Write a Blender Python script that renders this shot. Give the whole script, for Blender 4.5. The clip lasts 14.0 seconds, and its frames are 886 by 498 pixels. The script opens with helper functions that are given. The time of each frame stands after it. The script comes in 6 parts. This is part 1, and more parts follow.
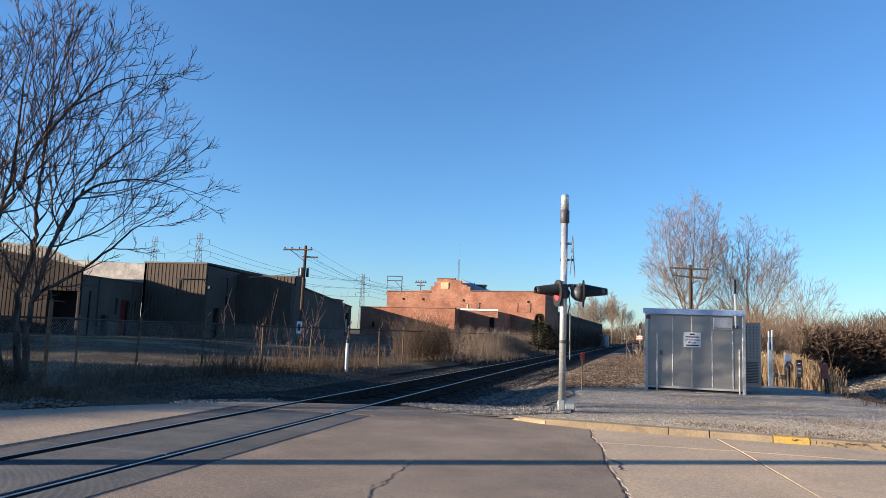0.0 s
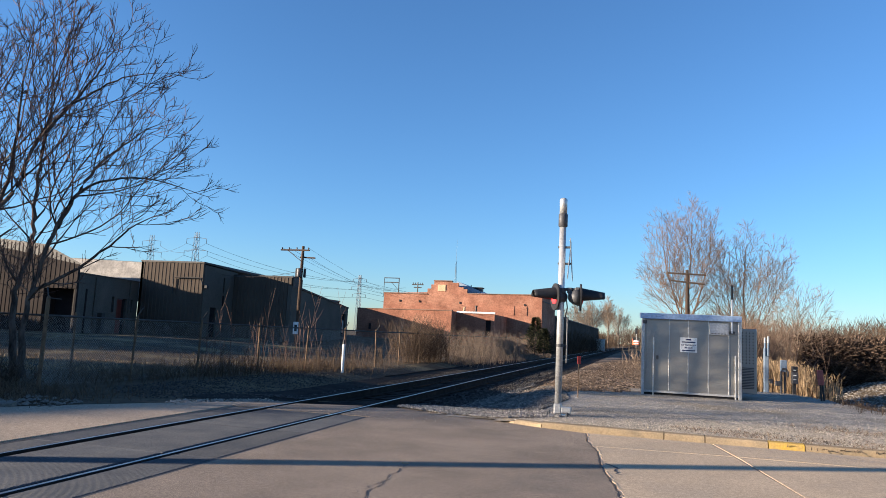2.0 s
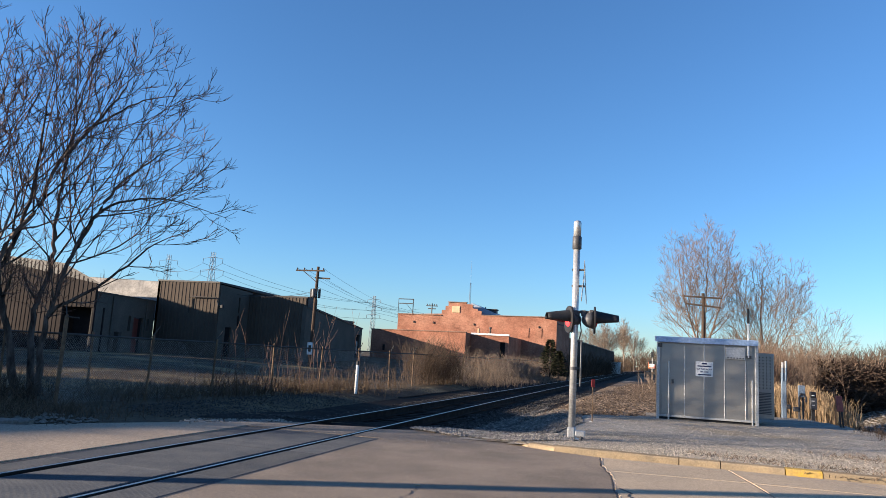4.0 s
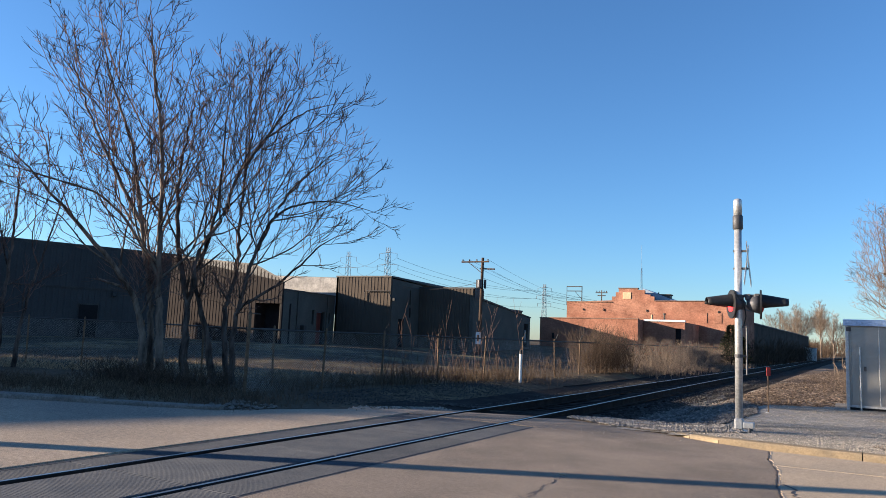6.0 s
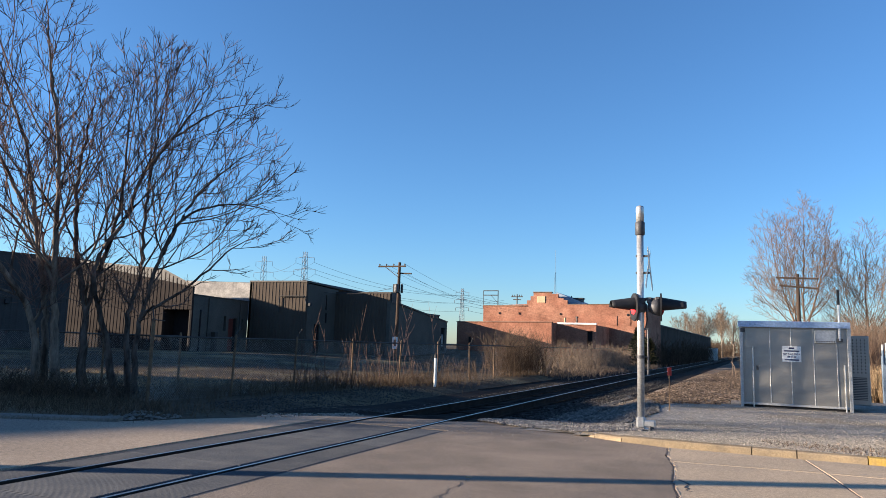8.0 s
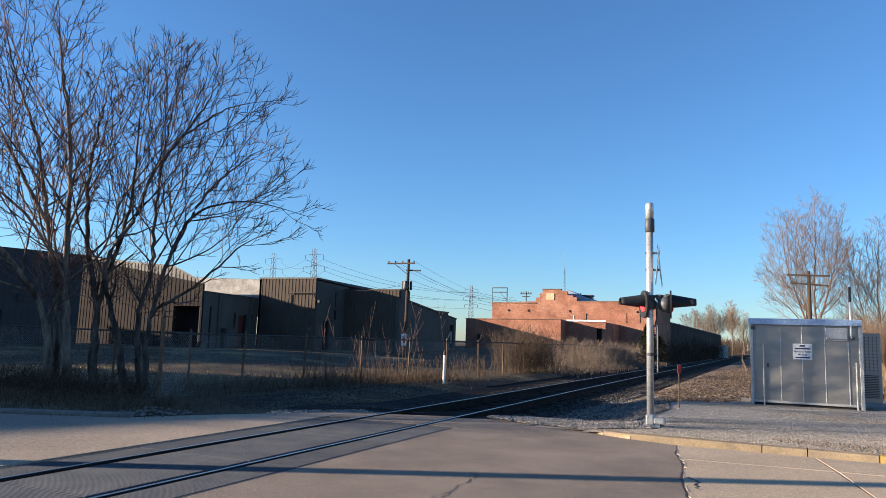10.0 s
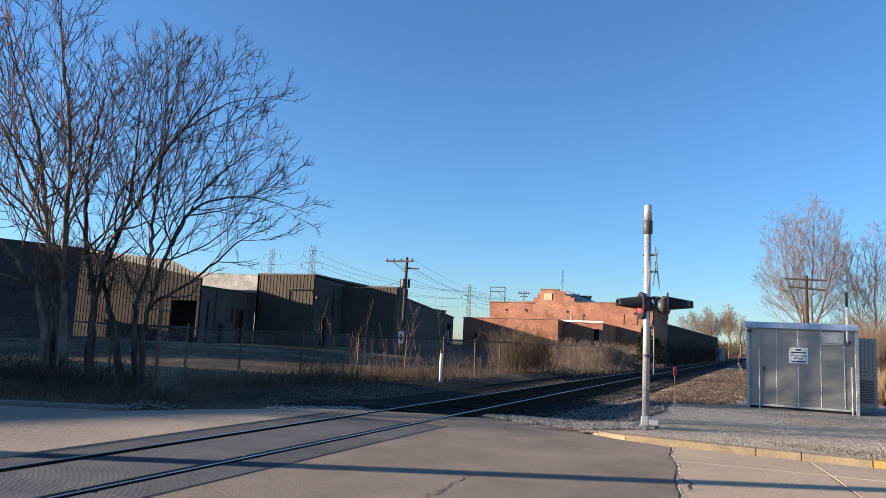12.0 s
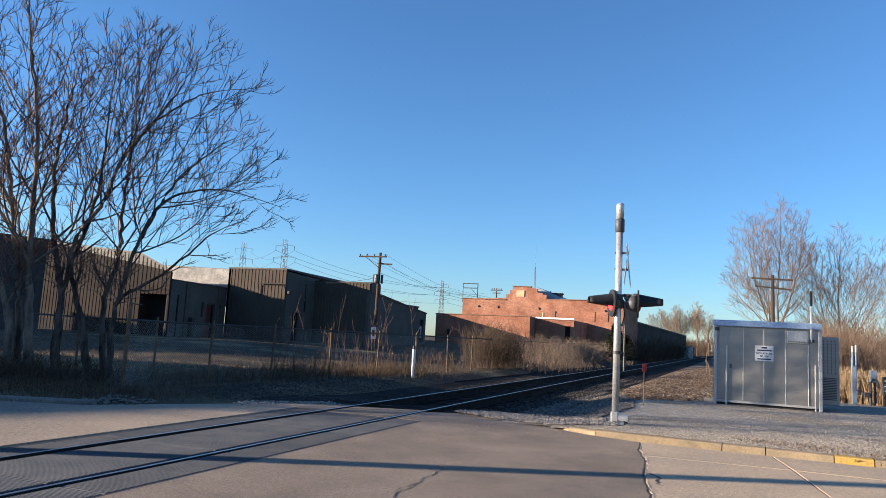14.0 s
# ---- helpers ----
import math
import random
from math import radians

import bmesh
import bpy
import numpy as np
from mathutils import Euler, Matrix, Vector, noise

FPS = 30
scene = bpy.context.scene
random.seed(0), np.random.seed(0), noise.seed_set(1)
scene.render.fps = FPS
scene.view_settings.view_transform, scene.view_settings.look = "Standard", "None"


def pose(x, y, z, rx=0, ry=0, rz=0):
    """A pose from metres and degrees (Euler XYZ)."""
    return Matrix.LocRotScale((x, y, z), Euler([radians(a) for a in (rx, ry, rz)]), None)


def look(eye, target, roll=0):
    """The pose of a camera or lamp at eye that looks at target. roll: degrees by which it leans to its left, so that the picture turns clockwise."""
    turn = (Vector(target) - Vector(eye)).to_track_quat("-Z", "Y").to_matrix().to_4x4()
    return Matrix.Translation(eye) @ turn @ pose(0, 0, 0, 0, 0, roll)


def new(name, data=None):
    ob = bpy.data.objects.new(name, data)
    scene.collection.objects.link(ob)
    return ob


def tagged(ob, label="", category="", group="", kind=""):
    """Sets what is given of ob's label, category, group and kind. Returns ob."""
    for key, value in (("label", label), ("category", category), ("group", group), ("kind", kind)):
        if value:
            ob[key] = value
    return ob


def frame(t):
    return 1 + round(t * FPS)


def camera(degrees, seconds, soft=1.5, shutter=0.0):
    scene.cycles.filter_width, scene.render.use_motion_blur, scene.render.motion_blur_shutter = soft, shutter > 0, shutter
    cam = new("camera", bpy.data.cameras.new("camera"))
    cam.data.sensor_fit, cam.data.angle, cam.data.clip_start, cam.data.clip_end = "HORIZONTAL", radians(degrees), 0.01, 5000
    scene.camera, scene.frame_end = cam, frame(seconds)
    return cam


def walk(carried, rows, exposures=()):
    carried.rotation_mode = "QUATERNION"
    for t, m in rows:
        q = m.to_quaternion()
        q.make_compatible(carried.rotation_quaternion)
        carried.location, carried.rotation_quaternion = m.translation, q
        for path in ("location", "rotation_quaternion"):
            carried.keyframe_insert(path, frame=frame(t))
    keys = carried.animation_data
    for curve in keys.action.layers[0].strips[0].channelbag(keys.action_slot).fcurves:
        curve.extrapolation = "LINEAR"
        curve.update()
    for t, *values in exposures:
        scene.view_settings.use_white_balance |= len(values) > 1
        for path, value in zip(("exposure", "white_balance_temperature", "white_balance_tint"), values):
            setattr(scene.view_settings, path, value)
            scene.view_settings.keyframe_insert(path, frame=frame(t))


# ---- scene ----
cam = camera(64.0, 14.0, soft=0.5)
PATH = [
    (0, (0.251, -0.073, 1.561), (-0.265, 1.845, 1.794), 2.1),
    (0.5, (0.246, -0.065, 1.557), (-0.263, 1.856, 1.78), 2.3),
    (1, (0.261, -0.082, 1.56), (-0.246, 1.84, 1.781), 2.5),
    (1.5, (0.249, -0.073, 1.556), (-0.256, 1.848, 1.785), 2.6),
    (2, (0.238, -0.091, 1.556), (-0.271, 1.829, 1.796), 2.8),
    (4.5, (0.294, -0.145, 1.562), (-0.293, 1.742, 1.871), 3.6),
    (5, (0.446, -0.117, 1.586), (-0.352, 1.693, 1.88), 3.3),
    (5.5, (0.549, -0.124, 1.573), (-0.436, 1.597, 1.836), 3.0),
    (6, (0.689, -0.079, 1.599), (-0.297, 1.644, 1.841), 2.5),
    (6.5, (0.634, -0.079, 1.6), (-0.23, 1.707, 1.851), 2.0),
    (7, (0.734, -0.06, 1.607), (-0.064, 1.755, 1.87), 1.8),
    (7.5, (0.805, -0.017, 1.604), (0.025, 1.805, 1.869), 1.8),
    (10, (0.81, -0.02, 1.604), (0.006, 1.793, 1.858), 1.9),
    (10.5, (0.813, -0.042, 1.604), (-0.005, 1.764, 1.865), 1.9),
    (11, (0.813, -0.043, 1.602), (-0.008, 1.762, 1.862), 2.0),
    (11.5, (0.823, -0.038, 1.609), (0.01, 1.771, 1.864), 2.3),
    (12, (0.824, -0.027, 1.602), (0.023, 1.789, 1.852), 2.8),
    (12.5, (0.812, -0.042, 1.607), (0.027, 1.781, 1.854), 3.1),
    (13, (0.807, -0.032, 1.598), (0.041, 1.799, 1.845), 3.3),
    (13.5, (0.827, -0.052, 1.59), (0.079, 1.786, 1.836), 3.4),
    (14, (0.821, -0.06, 1.592), (0.09, 1.785, 1.835), 3.2),
]
walk(cam, [(t, look(e, g, r)) for t, e, g, r in PATH], exposures=[(0, 1.65, 6100, 10), (14, 1.65, 6100, 10)])

# ---- world, sun, exposure ----
SUN_AZ, SUN_EL = 26.0, 11.5          # light travels towards +x and +y
sun_dir = Vector((math.cos(radians(SUN_AZ)) * math.cos(radians(SUN_EL)), math.sin(radians(SUN_AZ)) * math.cos(radians(SUN_EL)), -math.sin(radians(SUN_EL))))
world = bpy.data.worlds.new("sky_world")
scene.world = world
world.use_nodes = True
wn = world.node_tree.nodes
sky = wn.new("ShaderNodeTexSky")
sky.sky_type, sky.sun_disc = "NISHITA", False
sky.sun_elevation, sky.sun_rotation = radians(SUN_EL), math.atan2(-sun_dir.x, -sun_dir.y)
sky.air_density, sky.dust_density, sky.ozone_density = 1.0, 0.2, 5.0
wn["Background"].inputs["Strength"].default_value = 0.075
world.node_tree.links.new(sky.outputs[0], wn["Background"].inputs["Color"])
sun = new("sun", bpy.data.lights.new("sun", "SUN"))
sun.data.energy, sun.data.angle, sun.data.color = 5.0, radians(0.53), (1.0, 0.805, 0.595)
sun.rotation_mode = "QUATERNION"
sun.rotation_quaternion = sun_dir.to_track_quat("-Z", "Y")


# ---- materials ----
def mk(name, a, b, scale=1.5, fine=30.0, rough=0.85, metal=0.0, bump=0.15, stretch=(1, 1, 1), obj=False, c=None, cscale=0.35, vary=0.0, spec=0.3, con=0.28, isl=0.0, mid=0.0, mscale=14.0):
    """Colour a to b by broad noise, fine grain on top, optional third colour c in patches, relief."""
    m = bpy.data.materials.new(name)
    m.use_nodes = True
    n, l = m.node_tree.nodes, m.node_tree.links
    bsdf = n["Principled BSDF"]
    if obj:
        src = n.new("ShaderNodeTexCoord").outputs["Object"]
    else:
        src = n.new("ShaderNodeNewGeometry").outputs["Position"]
    mp = n.new("ShaderNodeMapping")
    mp.inputs["Scale"].default_value = stretch
    l.new(src, mp.inputs["Vector"])

    def noise_tex(s, detail=4.0, r=0.6):
        t = n.new("ShaderNodeTexNoise")
        t.inputs["Scale"].default_value, t.inputs["Detail"].default_value, t.inputs["Roughness"].default_value = s, detail, r
        l.new(mp.outputs[0], t.inputs["Vector"])
        return t.outputs["Fac"]

    def mix(f, x, y, lo=0.35, hi=0.65):
        ramp = n.new("ShaderNodeMapRange")
        ramp.inputs["From Min"].default_value, ramp.inputs["From Max"].default_value = lo, hi
        l.new(f, ramp.inputs["Value"])
        k = n.new("ShaderNodeMix")
        k.data_type = "RGBA"
        l.new(ramp.outputs[0], k.inputs["Factor"])
        for val, sock in ((x, k.inputs[6]), (y, k.inputs[7])):
            if isinstance(val, tuple):
                sock.default_value = (*val, 1)
            else:
                l.new(val, sock)
        return k.outputs[2]
    big, small = noise_tex(scale), noise_tex(fine, 3.0, 0.7)
    col = mix(big, a, b)
    if c:
        col = mix(noise_tex(cscale, 5.0, 0.65), col, c, 0.5, 0.62)
    hsv = n.new("ShaderNodeHueSaturation")
    val = n.new("ShaderNodeMapRange")
    val.inputs["From Min"].default_value, val.inputs["From Max"].default_value = 0.25, 0.75
    val.inputs["To Min"].default_value, val.inputs["To Max"].default_value = 1 - con, 1 + con
    l.new(small, val.inputs["Value"])
    last = val.outputs[0]
    if mid:
        mv = n.new("ShaderNodeMapRange")
        mv.inputs["From Min"].default_value, mv.inputs["From Max"].default_value = 0.3, 0.7
        mv.inputs["To Min"].default_value, mv.inputs["To Max"].default_value = 1 - mid, 1 + mid
        l.new(noise_tex(mscale, 6.0, 0.8), mv.inputs["Value"])
        mm = n.new("ShaderNodeMath")
        mm.operation = "MULTIPLY"
        l.new(last, mm.inputs[0])
        l.new(mv.outputs[0], mm.inputs[1])
        last = mm.outputs[0]
    if vary:
        info = n.new("ShaderNodeObjectInfo")
        rv = n.new("ShaderNodeMapRange")
        rv.inputs["To Min"].default_value, rv.inputs["To Max"].default_value = 1 - vary, 1 + vary
        l.new(info.outputs["Random"], rv.inputs["Value"])
        mu = n.new("ShaderNodeMath")
        mu.operation = "MULTIPLY"
        l.new(last, mu.inputs[0])
        l.new(rv.outputs[0], mu.inputs[1])
        last = mu.outputs[0]
    if isl:
        geo = n.new("ShaderNodeNewGeometry")
        iv = n.new("ShaderNodeMapRange")
        iv.inputs["To Min"].default_value, iv.inputs["To Max"].default_value = 1 - isl, 1 + isl
        l.new(geo.outputs["Random Per Island"], iv.inputs["Value"])
        mi = n.new("ShaderNodeMath")
        mi.operation = "MULTIPLY"
        l.new(last, mi.inputs[0])
        l.new(iv.outputs[0], mi.inputs[1])
        last = mi.outputs[0]
    l.new(last, hsv.inputs["Value"])
    l.new(col, hsv.inputs["Color"])
    l.new(hsv.outputs[0], bsdf.inputs["Base Color"])
    rr = n.new("ShaderNodeMapRange")
    rr.inputs["To Min"].default_value, rr.inputs["To Max"].default_value = max(0.05, rough - 0.12), min(1, rough + 0.12)
    l.new(big, rr.inputs["Value"])
    l.new(rr.outputs[0], bsdf.inputs["Roughness"])
    bsdf.inputs["Metallic"].default_value = metal
    bsdf.inputs["Specular IOR Level"].default_value = spec if rough < 0.75 else 0.06
    if bump:
        bp = n.new("ShaderNodeBump")
        bp.inputs["Strength"].default_value, bp.inputs["Distance"].default_value = bump, 0.02
        l.new(small, bp.inputs["Height"])
        l.new(bp.outputs[0], bsdf.inputs["Normal"])
    return m


M = dict(
    soil=mk("dry_grass_soil", (0.105, 0.08, 0.054), (0.06, 0.048, 0.034), 0.6, 9, 0.95, bump=0.8, c=(0.18, 0.135, 0.08), cscale=0.15, con=0.5),
    asphalt=mk("worn_asphalt", (0.285, 0.228, 0.176), (0.20, 0.163, 0.129), 0.7, 75, 0.92, bump=0.35, c=(0.175, 0.148, 0.123), cscale=0.22, con=0.8, mid=0.38, mscale=22.0),
    asphalt_west=mk("paler_asphalt", (0.385, 0.305, 0.228), (0.305, 0.247, 0.19), 0.5, 75, 0.92, bump=0.3, c=(0.26, 0.218, 0.177), cscale=0.2, con=0.6, mid=0.4, mscale=15.0),
    oldkerb=mk("old_grey_kerb", (0.22, 0.2, 0.175), (0.13, 0.12, 0.105), 1.5, 30, 0.92, bump=0.4, mid=0.3, mscale=10.0),
    litter=mk("brown_leaf_litter", (0.21, 0.155, 0.11), (0.075, 0.058, 0.046), 5, 30, 0.95, bump=0.2, isl=0.75),
    bankbrush=mk("brown_bank_brush", (0.15, 0.105, 0.078), (0.055, 0.04, 0.032), 1, 12, 0.95, bump=0.0, isl=0.65),
    midstone=mk("grey_ballast_stone", (0.19, 0.175, 0.155), (0.09, 0.083, 0.077), 6, 30, 0.9, bump=0.3, isl=0.45),
    concrete=mk("road_concrete", (0.47, 0.365, 0.255), (0.385, 0.305, 0.218), 0.7, 90, 0.92, bump=0.15, c=(0.40, 0.32, 0.235), cscale=0.35, con=0.5, mid=0.24, mscale=16.0),
    kerb=mk("kerb_concrete", (0.29, 0.222, 0.14), (0.20, 0.16, 0.112), 2.0, 35, 0.9, bump=0.3, vary=0.1),
    kerb_yellow=mk("faded_yellow_paint", (0.46, 0.30, 0.06), (0.34, 0.24, 0.10), 4.0, 35, 0.85, bump=0.3),
    panel=mk("crossing_rubber_panel", (0.062, 0.068, 0.08), (0.09, 0.094, 0.102), 2.2, 30, 0.8, bump=0.3, vary=0.12),
    rail=mk("rail_steel", (0.035, 0.027, 0.023), (0.02, 0.016, 0.014), 3, 40, 0.8, 0.0),
    railhead=mk("polished_rail_head", (0.55, 0.535, 0.52), (0.42, 0.41, 0.40), 2, 30, 0.34, 1.0, 0.02),
    # tie, ballast and darkstone: colours lowered to deepen the shade over the track
    tie=mk("old_sleeper_wood", (0.05, 0.04, 0.034), (0.025, 0.022, 0.02), 3, 30, 0.9, bump=0.5, vary=0.25),
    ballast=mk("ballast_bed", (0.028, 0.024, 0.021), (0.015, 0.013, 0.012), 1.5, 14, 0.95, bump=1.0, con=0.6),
    darkstone=mk("shade_darkened_ballast_stone", (0.085, 0.079, 0.073), (0.04, 0.037, 0.035), 6, 30, 0.9, bump=0.3, isl=0.45),
    stone=mk("ballast_stone", (0.33, 0.295, 0.25), (0.16, 0.145, 0.128), 6, 30, 0.9, bump=0.3, isl=0.45),
    gravel=mk("pale_gravel", (0.36, 0.33, 0.285), (0.24, 0.222, 0.195), 2, 22, 0.95, bump=1.0, c=(0.27, 0.225, 0.165), cscale=0.3, mid=0.35, mscale=9.0),
    pebble=mk("pale_pebbles", (0.36, 0.32, 0.268), (0.25, 0.222, 0.188), 8, 30, 0.9, bump=0.2, isl=0.32),
    yard=mk("yard_gravel", (0.07, 0.058, 0.042), (0.046, 0.039, 0.03), 0.5, 8, 0.95, bump=0.6, c=(0.20, 0.155, 0.085), cscale=0.2, con=0.45),
    bark=mk("grey_brown_bark", (0.15, 0.118, 0.098), (0.028, 0.023, 0.021), 5, 25, 0.9, bump=0.6, stretch=(1, 1, 0.3)),
    palebark=mk("pale_smooth_bark", (0.235, 0.188, 0.148), (0.055, 0.045, 0.038), 4, 25, 0.9, bump=0.5, stretch=(1, 1, 0.25)),
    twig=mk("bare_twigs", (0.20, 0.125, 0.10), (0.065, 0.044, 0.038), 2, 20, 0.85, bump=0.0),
    # lighter copy of the twigs, with the sun's warmth put into the colour
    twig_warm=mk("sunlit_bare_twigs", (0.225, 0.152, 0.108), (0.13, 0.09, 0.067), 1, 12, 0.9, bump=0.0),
    brush=mk("dead_brush", (0.11, 0.078, 0.054), (0.06, 0.044, 0.034), 1, 12, 0.95, bump=0.0, isl=0.4),
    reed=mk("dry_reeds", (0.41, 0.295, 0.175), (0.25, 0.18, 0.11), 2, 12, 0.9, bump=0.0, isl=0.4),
    grass=mk("dry_grass", (0.14, 0.10, 0.065), (0.07, 0.052, 0.038), 1.5, 10, 0.95, bump=0.0, isl=0.4),
    ever=mk("evergreen_needles", (0.028, 0.034, 0.018), (0.05, 0.045, 0.028), 3, 15, 0.9, bump=0.0),
    brown=mk("brown_ribbed_metal", (0.092, 0.075, 0.06), (0.075, 0.06, 0.049), 0.5, 20, 0.85, 0.0, 0.05),
    # metal colour lowered so the warehouse wall's shade reads deeper
    darkm=mk("shade_darkened_ribbed_metal", (0.046, 0.044, 0.044), (0.036, 0.034, 0.034), 0.5, 20, 0.65, 0.0, 0.05),
    shedbrown=mk("dull_purple_brown_metal", (0.036, 0.029, 0.0265), (0.028, 0.023, 0.0215), 0.5, 20, 0.85, 0.0, 0.05),
    fadedred=mk("faded_red_plastic", (0.42, 0.13, 0.10), (0.32, 0.09, 0.075), 6, 30, 0.6, bump=0.05, obj=True),
    # tan walls toned down in colour to deepen shade on their unlit sides
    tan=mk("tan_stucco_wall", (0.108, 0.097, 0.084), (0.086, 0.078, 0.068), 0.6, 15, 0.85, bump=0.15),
    whitewall=mk("white_painted_wall", (0.36, 0.34, 0.315), (0.22, 0.21, 0.2), 1.1, 6, 0.8, bump=0.1),
    trimd=mk("dark_trim_metal", (0.05, 0.045, 0.04), (0.035, 0.03, 0.03), 2, 20, 0.6),
    coping=mk("weathered_coping", (0.27, 0.17, 0.125), (0.17, 0.115, 0.09), 0.8, 12, 0.9, bump=0.1),
    roof=mk("roof_membrane", (0.16, 0.15, 0.14), (0.11, 0.105, 0.10), 0.5, 10, 0.9),
    brick=None,
    darkdoor=mk("dark_door", (0.022, 0.02, 0.021), (0.016, 0.015, 0.016), 2, 20, 0.9),
    reddoor=mk("dull_red_door", (0.12, 0.025, 0.018), (0.09, 0.02, 0.015), 2, 20, 0.6),
    beige=mk("beige_stone_panel", (0.58, 0.42, 0.26), (0.48, 0.35, 0.22), 2, 15, 0.85),
    bluegrey=mk("blue_grey_sheet", (0.30, 0.36, 0.44), (0.24, 0.29, 0.37), 1, 15, 0.5),
    galv=mk("galvanised_steel", (0.56, 0.56, 0.55), (0.42, 0.425, 0.42), 3, 25, 0.42, 0.55, 0.03, obj=True),
    alu=mk("brushed_aluminium_panel", (0.39, 0.372, 0.335), (0.35, 0.333, 0.30), 1.2, 60, 0.42, 0.8, 0.03, stretch=(1, 1, 4), obj=True),
    bluetop=mk("pale_blue_roof_sheet", (0.36, 0.47, 0.66), (0.30, 0.41, 0.58), 1.2, 20, 0.35, 0.2, 0.02, obj=True),
    black=mk("black_painted_metal", (0.018, 0.018, 0.02), (0.03, 0.03, 0.032), 3, 25, 0.5, 0.0, 0.02, obj=True),
    dgrey=mk("dark_grey_cast_metal", (0.10, 0.10, 0.105), (0.07, 0.07, 0.075), 4, 30, 0.55, 0.4, 0.1, obj=True),
    white=mk("white_paint", (0.80, 0.79, 0.76), (0.68, 0.67, 0.64), 5, 30, 0.6, bump=0.05, obj=True),
    ink=mk("blue_black_ink", (0.03, 0.035, 0.09), (0.04, 0.045, 0.11), 5, 30, 0.6, bump=0.0),
    redp=mk("red_marker_plastic", (0.42, 0.04, 0.03), (0.30, 0.03, 0.025), 6, 30, 0.5, bump=0.05, obj=True),
    wood=mk("weathered_pole_wood", (0.095, 0.065, 0.047), (0.055, 0.04, 0.032), 2, 25, 0.9, bump=0.4, stretch=(1, 1, 0.2)),
    rustpost=mk("rusty_fence_post", (0.20, 0.135, 0.085), (0.12, 0.085, 0.06), 5, 30, 0.8, 0.2, 0.2),
    wire=mk("dull_galvanised_wire", (0.06, 0.056, 0.052), (0.035, 0.033, 0.03), 5, 30, 0.7, 0.0, 0.0),
    netwire=mk("galvanised_mesh_wire", (0.34, 0.33, 0.31), (0.22, 0.21, 0.20), 5, 30, 0.6, 0.2, 0.0),
    greybrush=mk("grey_brown_brush", (0.23, 0.175, 0.13), (0.14, 0.108, 0.085), 1, 12, 0.95, bump=0.0, isl=0.4),
    oldwall=mk("dark_overgrown_brick", (0.085, 0.062, 0.05), (0.05, 0.04, 0.034), 0.5, 10, 0.95, bump=0.3),
    lot=mk("stony_brown_lot", (0.16, 0.118, 0.085), (0.085, 0.065, 0.05), 0.8, 10, 0.95, bump=1.0, c=(0.24, 0.20, 0.16), cscale=0.4, con=0.5),
    towersteel=mk("lattice_tower_steel", (0.20, 0.23, 0.26), (0.15, 0.175, 0.20), 1, 10, 0.6, 0.2, 0.0),
    utilblue=mk("grey_blue_utility_box", (0.20, 0.26, 0.33), (0.15, 0.20, 0.26), 4, 25, 0.6, 0.1, 0.05, obj=True),
    orange=mk("loco_orange_paint", (0.60, 0.12, 0.04), (0.5, 0.10, 0.035), 2, 20, 0.6),
    rock=mk("broken_concrete_rubble", (0.20, 0.18, 0.155), (0.11, 0.10, 0.088), 3, 15, 0.9, bump=0.4),
)


def brick_material():
    m = mk("orange_red_brick", (0.325, 0.15, 0.098), (0.25, 0.113, 0.075), 0.35, 6, 0.9, bump=0.1, c=(0.36, 0.18, 0.12), cscale=0.22, mid=0.3, mscale=0.9)
    n, l = m.node_tree.nodes, m.node_tree.links
    bsdf = n["Principled BSDF"]
    src = n.new("ShaderNodeNewGeometry")
    sep = n.new("ShaderNodeSeparateXYZ")
    comb = n.new("ShaderNodeCombineXYZ")
    add = n.new("ShaderNodeMath")
    l.new(src.outputs["Position"], sep.inputs[0])
    l.new(sep.outputs["X"], add.inputs[0])
    l.new(sep.outputs["Y"], add.inputs[1])
    l.new(add.outputs[0], comb.inputs["X"])
    l.new(sep.outputs["Z"], comb.inputs["Y"])
    bk = n.new("ShaderNodeTexBrick")
    bk.inputs["Scale"].default_value = 1.0
    bk.inputs["Brick Width"].default_value, bk.inputs["Row Height"].default_value, bk.inputs["Mortar Size"].default_value = 0.22, 0.075, 0.008
    bk.inputs["Color1"].default_value, bk.inputs["Color2"].default_value, bk.inputs["Mortar"].default_value = (1.06, 1.05, 1.05, 1), (0.9, 0.88, 0.88, 1), (0.9, 0.95, 0.97, 1)
    l.new(comb.outputs[0], bk.inputs["Vector"])
    mul = n.new("ShaderNodeMix")
    mul.data_type, mul.blend_type = "RGBA", "MULTIPLY"
    mul.inputs["Factor"].default_value = 1.0
    old = bsdf.inputs["Base Color"].links[0].from_socket
    l.new(old, mul.inputs[6])
    l.new(bk.outputs["Color"], mul.inputs[7])
    l.new(mul.outputs[2], bsdf.inputs["Base Color"])
    return m


M["brick"] = brick_material()


def glow_material(name, colour, strength):
    m = bpy.data.materials.new(name)
    m.use_nodes = True
    b = m.node_tree.nodes["Principled BSDF"]
    b.inputs["Base Color"].default_value = (*colour, 1)
    b.inputs["Emission Color"].default_value = (*colour, 1)
    b.inputs["Emission Strength"].default_value = strength
    b.inputs["Roughness"].default_value = 0.25
    return m


M["redlens"] = glow_material("lit_red_lens", (0.9, 0.03, 0.03), 1.6)
M["headlamp"] = glow_material("lit_headlamp", (1.0, 0.95, 0.85), 2.5)


